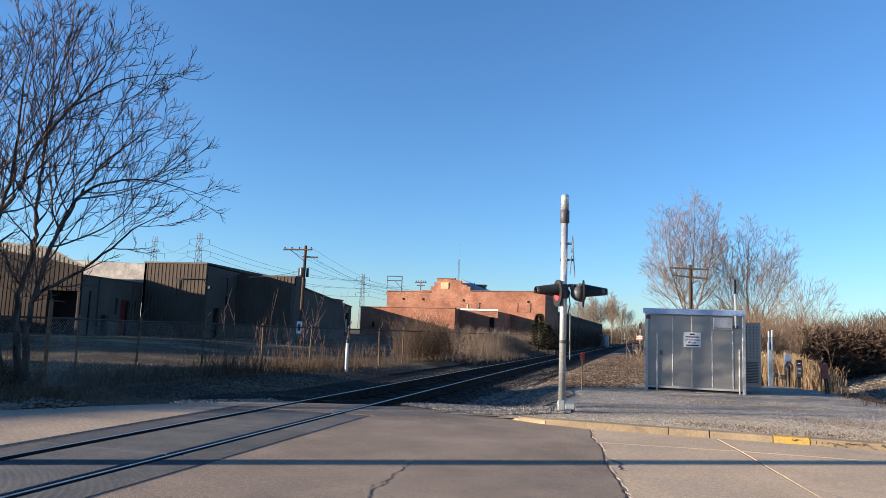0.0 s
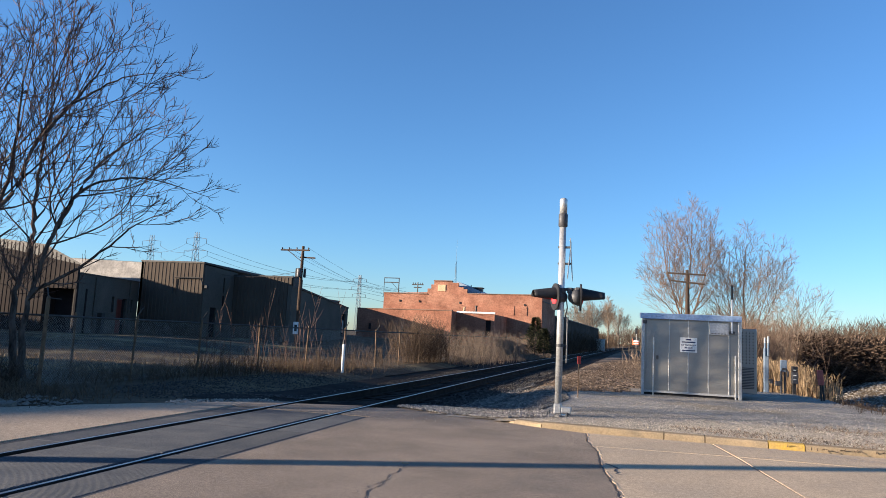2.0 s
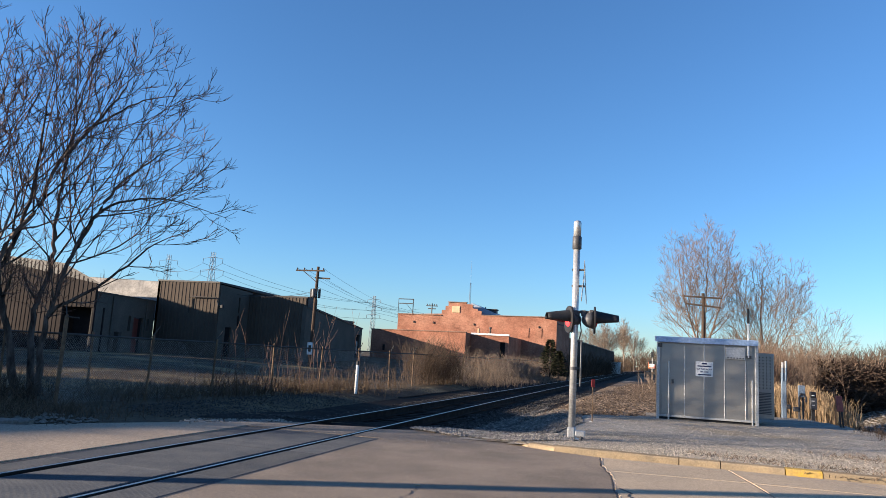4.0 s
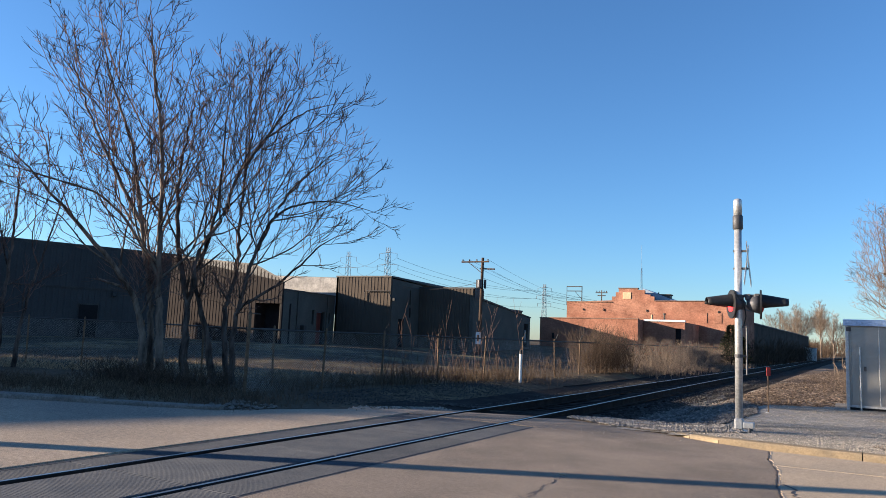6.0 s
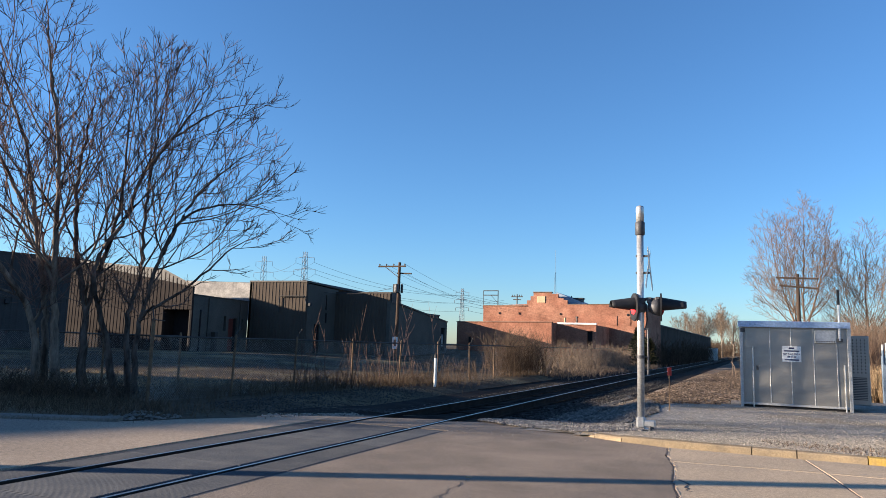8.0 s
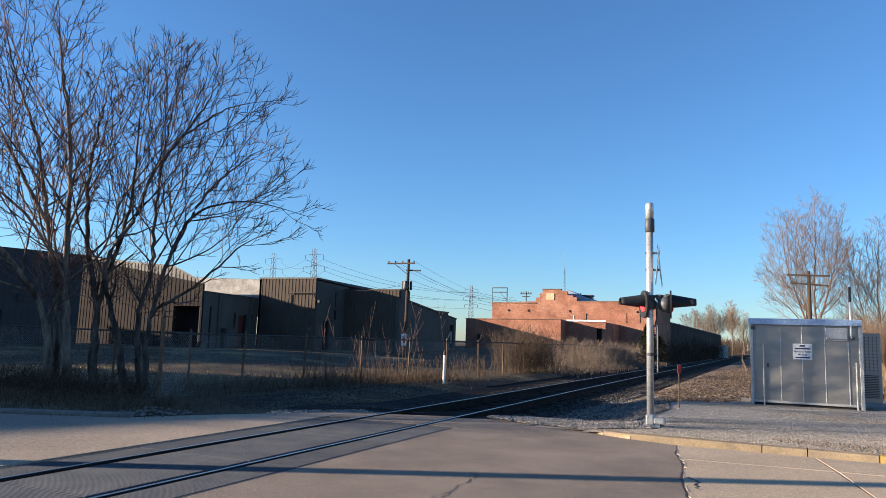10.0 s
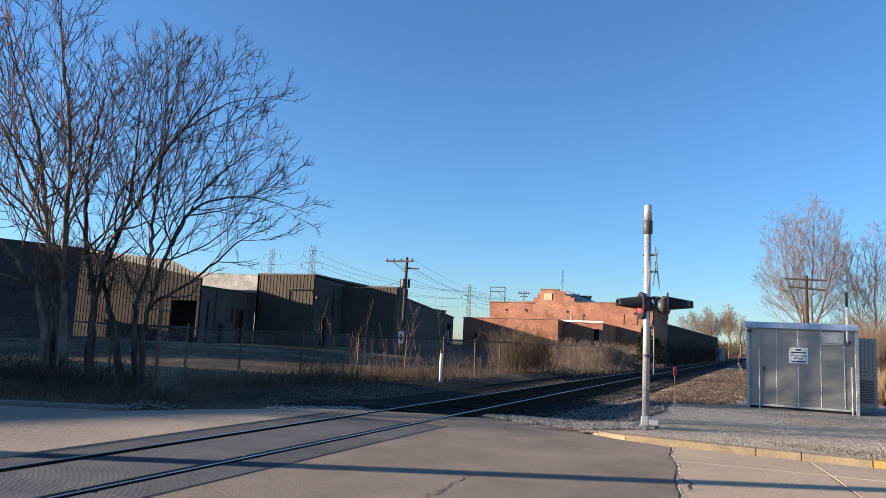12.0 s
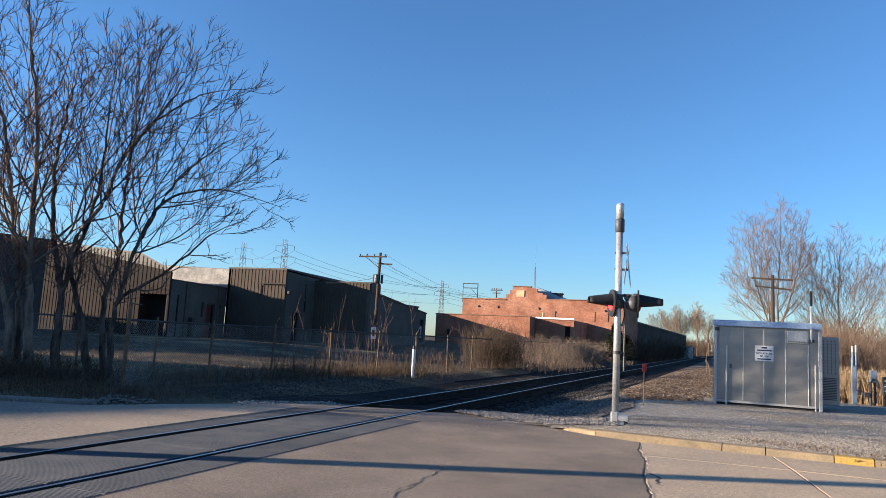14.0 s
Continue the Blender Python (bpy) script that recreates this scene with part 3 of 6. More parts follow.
def brown_sheds():
    # long dark warehouse beside the trees
    h = thing("dark_warehouse", (0, 0, 0), "long dark ribbed metal warehouse with one door, in shade", "warehouse")
    p0, p1 = (-50.6, 5.3), (-39.0, 32.4)
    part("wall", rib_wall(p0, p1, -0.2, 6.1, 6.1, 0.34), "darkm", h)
    # end bay beyond pm made only 2 m deep to let sun reach the brown shed
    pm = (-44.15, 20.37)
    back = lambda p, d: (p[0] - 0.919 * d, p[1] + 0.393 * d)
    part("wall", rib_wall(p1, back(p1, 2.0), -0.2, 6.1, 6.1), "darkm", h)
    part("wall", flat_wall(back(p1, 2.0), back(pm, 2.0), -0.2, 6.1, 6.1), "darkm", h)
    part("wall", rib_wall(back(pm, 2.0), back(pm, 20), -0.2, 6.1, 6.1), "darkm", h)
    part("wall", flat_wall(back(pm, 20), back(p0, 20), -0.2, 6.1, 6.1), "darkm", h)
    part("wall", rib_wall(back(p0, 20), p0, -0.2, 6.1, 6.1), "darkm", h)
    part("roof", roof_of([p0, pm, back(pm, 20), back(p0, 20)], 6.1, 0.12, 0.22), "trimd", h, "dark metal roof edge")
    part("roof", roof_of([pm, p1, back(p1, 2), back(pm, 2)], 6.1, 0.12, 0.215), "trimd", h, "dark metal roof edge of the shallow end bay")
    part("girt_band", wall_piece(p0, p1, 0, 29.3, 3.55, 3.66, 0.03, 0.075), "trimd", h)
    d = part("door", wall_piece(p0, p1, 24.1, 25.15, 0.35, 2.55, 0.04, 0.09), "darkdoor", h, "dark steel personnel door")
    part("frame", wall_piece(p0, p1, 24.03, 25.22, 2.55, 2.63, 0.03, 0.1), "trimd", d)
    part("wall_lamp", wall_piece(p0, p1, 25.9, 26.15, 3.15, 3.45, 0.0, 0.25, 0.03), "black", h)
    # brown gabled shed end with a tall dark opening
    h = thing("brown_metal_shed", (0, 0, 0), "brown ribbed metal shed end, sunlit, with a tall dark loading door", "warehouse")
    part("wall", rib_wall((-46, 38), (-36.9, 38), -0.1, 6.9, 6.1), "shedbrown", h)
    part("wall", rib_wall((-36.9, 38), (-36.5, 38), -0.1, 6.1, 5.95), "shedbrown", h)
    part("wall", rib_wall((-36.5, 38), (-34.0, 38), 3.35, 5.95, 4.9), "shedbrown", h)
    part("loading_door", Build().box(-36.52, -34.13, 39.0, 39.12, 0.0, 3.4, 0.01), "darkdoor", h, "dark closed loading door")
    part("door_jamb", Build().box(-36.62, -36.5, 38.12, 39.12, 0.0, 3.4), "darkdoor", h)
    part("corner_post", Build().box(-34.13, -34.0, 38.0, 38.14, 0, 3.34), "darkdoor", h)
    part("roof", roof_of([(-46, 38.0), (-36.9, 38.0), (-34.0, 38.0), (-35.6, 39.4), (-38.4, 39.4), (-46, 39.4)], [6.9, 6.1, 4.9, 4.9, 6.1, 6.9], 0.08, 0.1), "trimd", h)
    # unseen rear block, added to cast shade on the brown hall
    rear = [(-60, 38.4), (-46.2, 38.4), (-46.2, 43.0), (-60, 43.0)]
    for p, q in zip(rear, rear[1:] + rear[:1]):
        part("wall", flat_wall(p, q, -0.1, 7.0, 7.0), "shedbrown", h)
    part("roof", roof_of(rear, 7.0, 0.1, 0.15), "trimd", h)
    # low tan office wall
    h = thing("tan_office", (0, 0, 0), "low tan block office wall with a dull red door", "building")
    q0, q1 = (-34.0, 38.15), (-35.6, 46.0)
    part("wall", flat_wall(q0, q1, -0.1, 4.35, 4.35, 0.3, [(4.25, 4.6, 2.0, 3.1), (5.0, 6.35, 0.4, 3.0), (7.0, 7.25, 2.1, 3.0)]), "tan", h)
    d = part("door", wall_piece(q0, q1, 5.1, 5.8, 0.42, 2.95, -0.12, -0.06), "reddoor", h, "dull red steel door")
    part("handle", wall_piece(q0, q1, 5.7, 5.75, 1.4, 1.6, -0.06, -0.01), "galv", d)
    part("door", wall_piece(q0, q1, 5.82, 6.33, 0.42, 2.95, -0.2, -0.14), "darkdoor", h, "dark open doorway leaf")
    part("window", wall_piece(q0, q1, 4.25, 4.6, 2.0, 3.1, -0.2, -0.16), "darkdoor", h, "narrow dark window")
    part("window", wall_piece(q0, q1, 7.0, 7.25, 2.1, 3.0, -0.2, -0.16), "darkdoor", h, "narrow dark window")
    for s in (1.9, 6.6):
        part("downpipe", wall_piece(q0, q1, s, s + 0.09, 0.3, 4.3, 0.01, 0.1, 0.02), "tan", h)
    part("parapet_cap", wall_piece(q0, q1, -0.02, 8.0, 4.35, 4.43, -0.32, 0.06), "trimd", h)
    part("roof", Build().prism([(-34.1, 38.3), (-35.6, 46), (-46, 46), (-46, 38.3)], 4.1, 4.2), "roof", h)
    b = Build().box(-34.15, -33.75, 40.2, 40.5, 0.35, 1.9, 0.02)
    tagged(part("electric_cabinet", b, "trimd"), "dark electric cabinet on the office wall", "cabinet")
    # pale wall behind
    h = thing("white_annex", (0, 0, 0), "bright white painted upper wall behind the low office", "building")
    part("wall", flat_wall((-54, 48.0), (-35.7, 48.0), 3.0, 6.6, 6.05, 0.3), "whitewall", h)
    part("roof", Build().prism([(-54, 48.3), (-35.7, 48.3), (-35.7, 56), (-54, 56)], [6.5, 6.0, 6.0, 6.5], [6.65, 6.1, 6.1, 6.65]), "roof", h)
    # ribbed brown hall with a tan side
    h = thing("brown_metal_hall", (0, 0, 0), "brown ribbed metal hall, its top sunlit, tan side wall", "warehouse")
    a, c, e = (-35.6, 46.05), (-30.2, 46.05), (-29.75, 50.0)
    part("wall", rib_wall(a, c, -0.1, 5.96, 5.93, 0.30), "brown", h)
    c = (-30.19, 46.2)
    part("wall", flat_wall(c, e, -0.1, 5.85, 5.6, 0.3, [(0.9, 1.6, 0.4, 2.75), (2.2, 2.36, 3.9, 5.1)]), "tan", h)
    part("door", wall_piece(c, e, 0.9, 1.6, 0.4, 2.75, -0.2, -0.14), "darkdoor", h, "dark recessed door")
    part("window", wall_piece(c, e, 2.2, 2.36, 3.9, 5.1, -0.2, -0.15), "darkdoor", h, "dark slot window")
    part("window", wall_piece(c, e, 2.2, 2.36, 2.9, 3.7, 0.0, 0.03), "darkdoor", h, "dark slot window")
    part("roof", roof_of([a, (-30.2, 46.05), e, (-30, 58), (-35.6, 58)], [5.97, 5.94, 5.7, 5.7, 5.97], 0.06, 0.12), "trimd", h)
    part("wall", flat_wall((-35.6, 58), a, -0.1, 5.97, 5.97, 0.2), "brown", h)
    part("conduit", Build().tube([(-32.6, 45.9, 3.6), (-32.6, 45.9, 4.75), (-32.45, 45.9, 4.85), (-30.3, 45.9, 4.85), (-30.1, 45.9, 4.3)], 0.045, 6), "trimd", h, "dark bent conduit on the wall")
    part("wall_lamp", Build().box(-30.12, -29.85, 46.1, 46.35, 4.1, 4.35, 0.03), "black", h)
    # ribbed hall with a long grey side
    h = thing("grey_metal_hall", (0, 0, 0), "dark ribbed end and long plain grey side wall of a hall", "warehouse")
    a, c = (-29.9, 49.6), (-24.8, 49.6)
    part("wall", rib_wall(a, c, -0.1, 5.36, 5.34, 0.30), "brown", h)
    g0, g1 = (-24.75, 49.55), (-25.1, 62.0)
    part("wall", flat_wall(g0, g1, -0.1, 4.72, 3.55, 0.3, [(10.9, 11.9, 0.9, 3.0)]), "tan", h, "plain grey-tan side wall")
    d = part("door", wall_piece(g0, g1, 10.9, 11.9, 0.9, 3.0, -0.22, -0.16), "darkdoor", h, "dark doorway with a pale notice")
    part("notice", wall_piece(g0, g1, 11.45, 11.8, 1.3, 2.4, -0.155, -0.13), "whitewall", d)
    part("roof", roof_of([a, c, (-24.8, 51.2), (-30, 51.2)], 5.34, 0.08, 0.12), "trimd", h)
    part("roof", Build().prism([(-24.7, 51.2), (-25.05, 62.1), (-38, 62.1), (-38, 51.2)], [4.55, 3.55, 3.55, 4.55], [4.68, 3.65, 3.65, 4.68]), "trimd", h)
    part("corner_wall", Build().box(-24.95, -24.72, 49.7, 51.3, 4.6, 5.34), "trimd", h)
    part("wall", flat_wall((-25.1, 62.0), (-38, 62.0), -0.1, 3.55, 3.55), "tan", h)


brown_sheds()


def brick_factory():
    h = thing("brick_factory", (0, 0, 0), "orange-red brick factory with stepped gable, partly sunlit", "factory")
    y = 82.0
    # high front with a stepped gable
    poly = [(-28.7, 0.3), (-9.4, 0.3), (-9.4, 6.62), (-18.3, 6.5), (-18.3, 7.05), (-18.75, 7.05), (-18.75, 7.25), (-19.4, 7.3), (-19.4, 7.75), (-20.2, 7.82), (-20.2, 7.95), (-22.4, 7.92), (-22.4, 7.5), (-22.75, 7.5), (-22.75, 7.0), (-23.2, 7.0), (-23.2, 6.55), (-28.7, 6.3)]
    b = Build()
    n = len(poly)
    b.v = [(x, y, z) for x, z in poly] + [(x, y + 0.4, z) for x, z in poly]
    b.f = [tuple(range(n)), tuple(range(n, 2 * n))[::-1]] + [(i, (i + 1) % n, n + (i + 1) % n, n + i) for i in range(n)]
    part("wall", b, "brick", h)
    part("wall", flat_wall((-9.4, 82.41), (-8.9, 92.0), 0.2, 6.6, 6.4, 0.4), "brick", h)
    part("wall", flat_wall((-28.7, 92.0), (-28.7, 82.41), 0.2, 6.3, 6.3, 0.4), "brick", h)
    part("coping", Build().box(-28.75, -23.2, 81.9, 82.5, 6.3, 6.4).box(-22.45, -20.15, 81.9, 82.5, 7.93, 8.03), "coping", h)
    part("coping", Build().prism([(-18.3, 81.9), (-9.35, 81.9), (-9.35, 82.5), (-18.3, 82.5)], [6.5, 6.62, 6.62, 6.5], [6.58, 6.70, 6.70, 6.58]), "coping", h)
    part("name_panel", Build().box(-21.9, -20.95, 81.93, 82.0, 6.72, 7.5, 0.02), "beige", h, "blank beige stone panel in the gable")
    part("roof", Build().prism([(-28.6, 82.4), (-9.3, 82.4), (-8.9, 92), (-28.6, 92)], 5.9, 6.0), "roof", h)
    part("roof_monitor", Build().prism([(-20.0, 83.5), (-16.9, 83.5), (-16.9, 91), (-20.0, 91)], 6.0, [8.1, 6.9, 6.9, 8.1]), "bluegrey", h, "blue-grey sloped roof monitor")
    for x in (-26.7, -24.2, -19.2, -11.5):
        part("wall_bracket", Build().box(x, x + 0.13, 81.88, 82.0, 5.3, 5.55, 0.03), "trimd", h)
    # windows bricked up or dark, far end of front
    for x in (-11.9, -13.4):
        part("bricked_window", Build().box(x, x + 0.8, 81.95, 82.0, 4.2, 5.3), "brick", h, "bricked-up window bay")
    # low front wing
    h2 = thing("brick_wing", (0, 0, 0), "low brick wing in front of the factory, half shaded", "factory")
    part("wall", flat_wall((-28.1, 72), (-17.6, 72), 0.2, 3.95, 4.08, 0.35), "brick", h2)
    part("wall", flat_wall((-17.6, 72.36), (-17.6, 81.98), 0.2, 4.08, 4.08, 0.35), "brick", h2)
    part("wall", flat_wall((-28.1, 81.98), (-28.1, 72.36), 0.2, 3.95, 3.95, 0.35), "brick", h2)
    part("coping", Build().prism([(-28.15, 71.93), (-17.55, 71.93), (-17.55, 72.4), (-28.15, 72.4)], [3.95, 4.08, 4.08, 3.95], [4.03, 4.16, 4.16, 4.03]), "coping", h2)
    part("roof", Build().prism([(-28, 72.3), (-17.7, 72.3), (-17.7, 82), (-28, 82)], 3.6, 3.7), "roof", h2)
    part("window", Build().box(-26.7, -26.45, 71.96, 72.0, 1.8, 2.4), "darkdoor", h2, "small dark window slot")
    # annex with a white roof edge
    h3 = thing("brick_annex", (0, 0, 0), "small brick annex with a white roof edge", "building")
    part("wall", flat_wall((-17.58, 74.2), (-13.45, 74.2), 0.2, 3.95, 3.95, 0.3, [(3.2, 3.75, 1.6, 3.3)]), "brick", h3)
    part("window", Build().box(-14.38, -13.83, 74.38, 74.44, 1.6, 3.3), "darkdoor", h3, "dark boarded window")
    part("wall", flat_wall((-13.45, 74.51), (-13.45, 81.98), 0.2, 3.95, 3.95, 0.3), "brick", h3)
    part("roof", Build().prism([(-17.5, 74.3), (-13.55, 74.3), (-13.55, 82), (-17.5, 82)], 3.85, 3.95), "roof", h3)
    part("roof_edge", Build().box(-17.56, -13.4, 74.08, 74.3, 3.97, 4.16, 0.02), "white", h3, "white painted roof edge")
    part("chimney_pipe", Build().tube([(-15.9, 76.2, 3.9), (-15.9, 76.2, 4.75)], 0.09, 8).tube([(-15.9, 76.2, 4.75), (-15.9, 76.2, 4.9)], 0.15, 8), "trimd", h3)
    part("chimney_pipe", Build().tube([(-17.3, 76.6, 3.9), (-17.3, 76.6, 4.75)], 0.11, 8), "beige", h3)
    u = thing("roof_unit", (-17.6, 85.0, 6.0), "dark ventilation unit on the factory roof", "vent unit")
    part("casing", Build().box(-0.55, 0.55, -0.5, 0.5, 0.0, 1.35, 0.05), "dgrey", u)
    part("cowl", Build().box(-0.75, 0.65, -0.6, 0.6, 1.35, 1.5, 0.04), "trimd", u)
    part("pipe", Build().tube([(-0.9, 0, 0), (-0.9, 0, 1.75)], 0.06, 6), "trimd", u)
    # long low side building along the track
    h4 = thing("trackside_shed", (0, 0, 0), "long low dark trackside building, overgrown and in shade", "building")
    part("wall", flat_wall((-8.9, 92), (-6.4, 170), 0.0, 4.6, 4.6, 0.4), "oldwall", h4)
    part("wall", flat_wall((-20, 92.0), (-8.9, 92.0), 4.0, 4.6, 4.6, 0.4), "oldwall", h4)
    part("wall", flat_wall((-6.4, 170), (-20, 170), 0.0, 4.6, 4.6, 0.4), "oldwall", h4)
    part("roof", Build().prism([(-8.8, 92), (-6.3, 170), (-20, 170), (-20, 92)], 4.55, 4.7), "roof", h4)


brick_factory()


def rear_shed():
    """Low shed behind the grey hall, hidden from the street but for its shade on the brick wing."""
    h = thing("rear_shed", (0, 0, 0), "low tan shed between the halls and the brick factory", "building")
    c = [(-44, 64.5), (-30, 64.5), (-30, 71.4), (-44, 71.4)]
    for p, q in zip(c, c[1:] + c[:1]):
        part("wall", flat_wall(p, q, 0.0, 4.5, 4.5), "tan", h)
    part("roof", roof_of(c, 4.5), "roof", h)


rear_shed()


def unseen_warehouse():
    """Neighbours beyond the left of the view; their long shade lies over the yard and the track."""
    for plan, z in (([(-62, -7.6), (-50, -7.6), (-50, -0.75), (-62, -0.75)], 10.9), ([(-62, -14.6), (-51.8, -14.6), (-48.9, -7.8), (-62, -7.8)], 9.26)):
        h = thing("neighbour_warehouse", (0, 0, 0), "tall plain metal warehouse further along the street", "warehouse")
        for p, q in zip(plan, plan[1:] + plan[:1]):
            part("wall", rib_wall(p, q, -0.3, z, z, 0.5), "darkm", h)
        part("roof", roof_of(plan, z), "roof", h)


unseen_warehouse()


def unseen_brick_row():
    """Unseen low brick row added behind the camera, on the near side of the street, to reflect warm light."""
    h = thing("added_brick_row", (0, 0, 0), "unseen low brick row, added for warm reflections in the shed", "building")
    for p, q in (((-16, -24), (60, -24)), ((60, -24), (60, -36)), ((60, -36), (-16, -36)), ((-16, -36), (-16, -24))):
        part("wall", flat_wall(q, p, -0.2, 7.0, 7.0), "brick", h)
    part("roof", roof_of([(-16, -36), (60, -36), (60, -24), (-16, -24)], 7.0), "roof", h)


unseen_brick_row()


# ---- crossing signal ----
def crossing_signal():
    s = thing("crossing_signal", (-1.07, 14.22, 0.0), "galvanised railway crossing signal mast with hooded red lamps", "crossing signal")
    part("foundation", Build().box(-0.17, 0.17, -0.17, 0.17, -0.15, 0.07, 0.02), "concrete", s)
    part("base_casting", Build().box(-0.16, 0.16, -0.13, 0.13, 0.06, 0.12, 0.015).box(-0.08, 0.08, -0.08, 0.08, 0.12, 0.34, 0.03), "galv", s, "bolted base casting")
    part("junction_box", Build().box(0.07, 0.26, -0.08, 0.08, 0.16, 0.27, 0.015), "galv", s)
    for dx in (-0.19, 0.19):
        for dy in (-0.16, 0.16):
            part("anchor_bolt", Build().tube([(dx, dy, 0.0), (dx, dy, 0.18)], 0.018, 6).tube([(dx, dy, 0.10), (dx, dy, 0.135)], 0.034, 6), "dgrey", s)
    part("mast", Build().tube([(0, 0, 0.3), (0, 0, 3.95)], 0.067, 20), "galv", s, smooth=True)
    part("collar", Build().tube([(0, 0, 3.83), (0, 0, 3.85), (0, 0, 4.09), (0, 0, 4.11)], [0.07, 0.092, 0.092, 0.07], 18), "dgrey", s, smooth=True)
    part("bell_cap", Build().tube([(0, 0, 4.1), (0, 0, 4.38), (0, 0, 4.41), (0, 0, 4.43)], [0.075, 0.078, 0.070, 0.03], 18), "galv", s, smooth=True)
    # pair of thin blades seen edge on, with clamps
    for tilt, dx in ((0.4, 0.145), (-1.0, 0.185)):
        m = pose(dx, 0.02, 3.17, 0, tilt * 0.5, 0)
        part("crossbuck_blade", Build().box(-0.006, 0.006, -0.5, 0.5, -0.055, 0.055, 0.003, m @ pose(0, 0, 0, 48 if tilt > 0 else -48, 0, 0)), "galv", s, "thin sign blade seen edge on")
    for z in (3.42, 3.09):
        part("clamp", Build().box(-0.085, 0.18, -0.03, 0.03, z - 0.02, z + 0.02, 0.008), "dgrey", s)
    # lamp arm
    part("lamp_arm", Build().tube([(0.0, 0, 2.55), (0.12, 0, 2.58), (0.36, 0.0, 2.57)], 0.03, 8).box(-0.09, 0.09, -0.09, 0.09, 2.48, 2.6, 0.02).box(0.12, 0.22, -0.05, 0.05, 2.49, 2.61, 0.015).box(0.28, 0.37, -0.05, 0.05, 2.42, 2.62, 0.015), "dgrey", s)
    part("cable", Build().tube([(0.1, 0.02, 2.42), (0.13, 0.02, 2.2), (0.085, 0.03, 2.0)], 0.012, 6), "black", s)

    def lamp(cx, cz, yaw, lit, name):
        rot = Matrix.Translation((cx, 0, cz)) @ pose(0, 0, 0, 0, 0, yaw)
        d = Build().tube([(0.0, 0, 0), (0.03, 0, 0)], 0.27, 28)
        d.v = [tuple(rot @ Vector(p)) for p in d.v]
        bg = part(name, d, "black", s, "round black backing disc with hooded lamp")
        hd = Build()
        prof = []
        n = 14
        for i in range(7):
            x = 0.03 + i * 0.075
            span = math.pi * (0.74 - 0.24 * i / 6)
            for k in range(n):
                a = math.pi / 2 - span + 2 * span * k / (n - 1)
                rr = 0.142 - 0.004 * i
                prof.append((x, rr * math.cos(a), rr * math.sin(a) + 0.035 - 0.008 * i))
        hd.v = prof + [(x, y * 1.06, z * 1.06 + 0.004) for x, y, z in prof]
        m0 = len(prof)
        for i in range(6):
            for k in range(n - 1):
                q = (i * n + k, i * n + k + 1, (i + 1) * n + k + 1, (i + 1) * n + k)
                hd.f += [q, tuple(j + m0 for j in q[::-1])]
        for k in range(n - 1):
            hd.f.append((6 * n + k, 6 * n + k + 1, m0 + 6 * n + k + 1, m0 + 6 * n + k))
        for i in range(6):
            hd.f.append((i * n, (i + 1) * n, m0 + (i + 1) * n, m0 + i * n))
            hd.f.append((i * n + n - 1, (i + 1) * n + n - 1, m0 + (i + 1) * n + n - 1, m0 + i * n + n - 1))
        hd.v = [tuple(rot @ Vector(p)) for p in hd.v]
        part("hood", hd, "black", bg, "long black visor", smooth=True)
        ln = Build().tube([(0.03, 0, -0.03), (0.05, 0, -0.03), (0.07, 0, -0.03)], [0.115, 0.11, 0.06], 20)
        ln.v = [tuple(rot @ Vector(p)) for p in ln.v]
        part("lens", ln, "redlens" if lit else "redp", bg, "glowing red lens" if lit else "unlit red lens", smooth=True)
        hs = Build().tube([(-0.23, 0, 0.01), (-0.20, 0, 0.01), (-0.13, 0, 0), (0.0, 0, 0)], [0.05, 0.09, 0.14, 0.175], 18)
        hs.v = [tuple(rot @ Vector(p)) for p in hs.v]
        part("housing", hs, "dgrey", bg, "grey lamp housing", smooth=True)
        return bg

    lamp(-0.10, 2.42, 205, True, "lamp")
    lamp(0.37, 2.42, 7, False, "lamp")
    # conduit on the lower mast
    part("conduit", Build().tube([(0.14, 0.0, 1.12), (0.14, 0.0, 2.02)], 0.018, 8).box(0.05, 0.16, -0.02, 0.02, 1.98, 2.02, 0.008).box(0.05, 0.16, -0.02, 0.02, 1.45, 1.48, 0.008), "dgrey", s)
    part("mast_band", Build().tube([(0, 0, 1.43), (0, 0, 1.49)], 0.075, 16), "dgrey", s)


crossing_signal()


# ---- signal equipment shed ----
def letters(text, size, mat, m, parent, name="lettering"):
    cu = bpy.data.curves.new(name, "FONT")
    cu.body, cu.size, cu.align_x, cu.extrude = text, size, "CENTER", 0.0008
    cu.offset = size * 0.035
    ob = new(name, cu)
    deps = bpy.context.evaluated_depsgraph_get()
    me = bpy.data.meshes.new_from_object(ob.evaluated_get(deps))
    bpy.data.objects.remove(ob)
    me.materials.clear()
    me.materials.append(M[mat])
    o = new(name, me)
    o.matrix_basis = m
    o.parent = parent
    return o


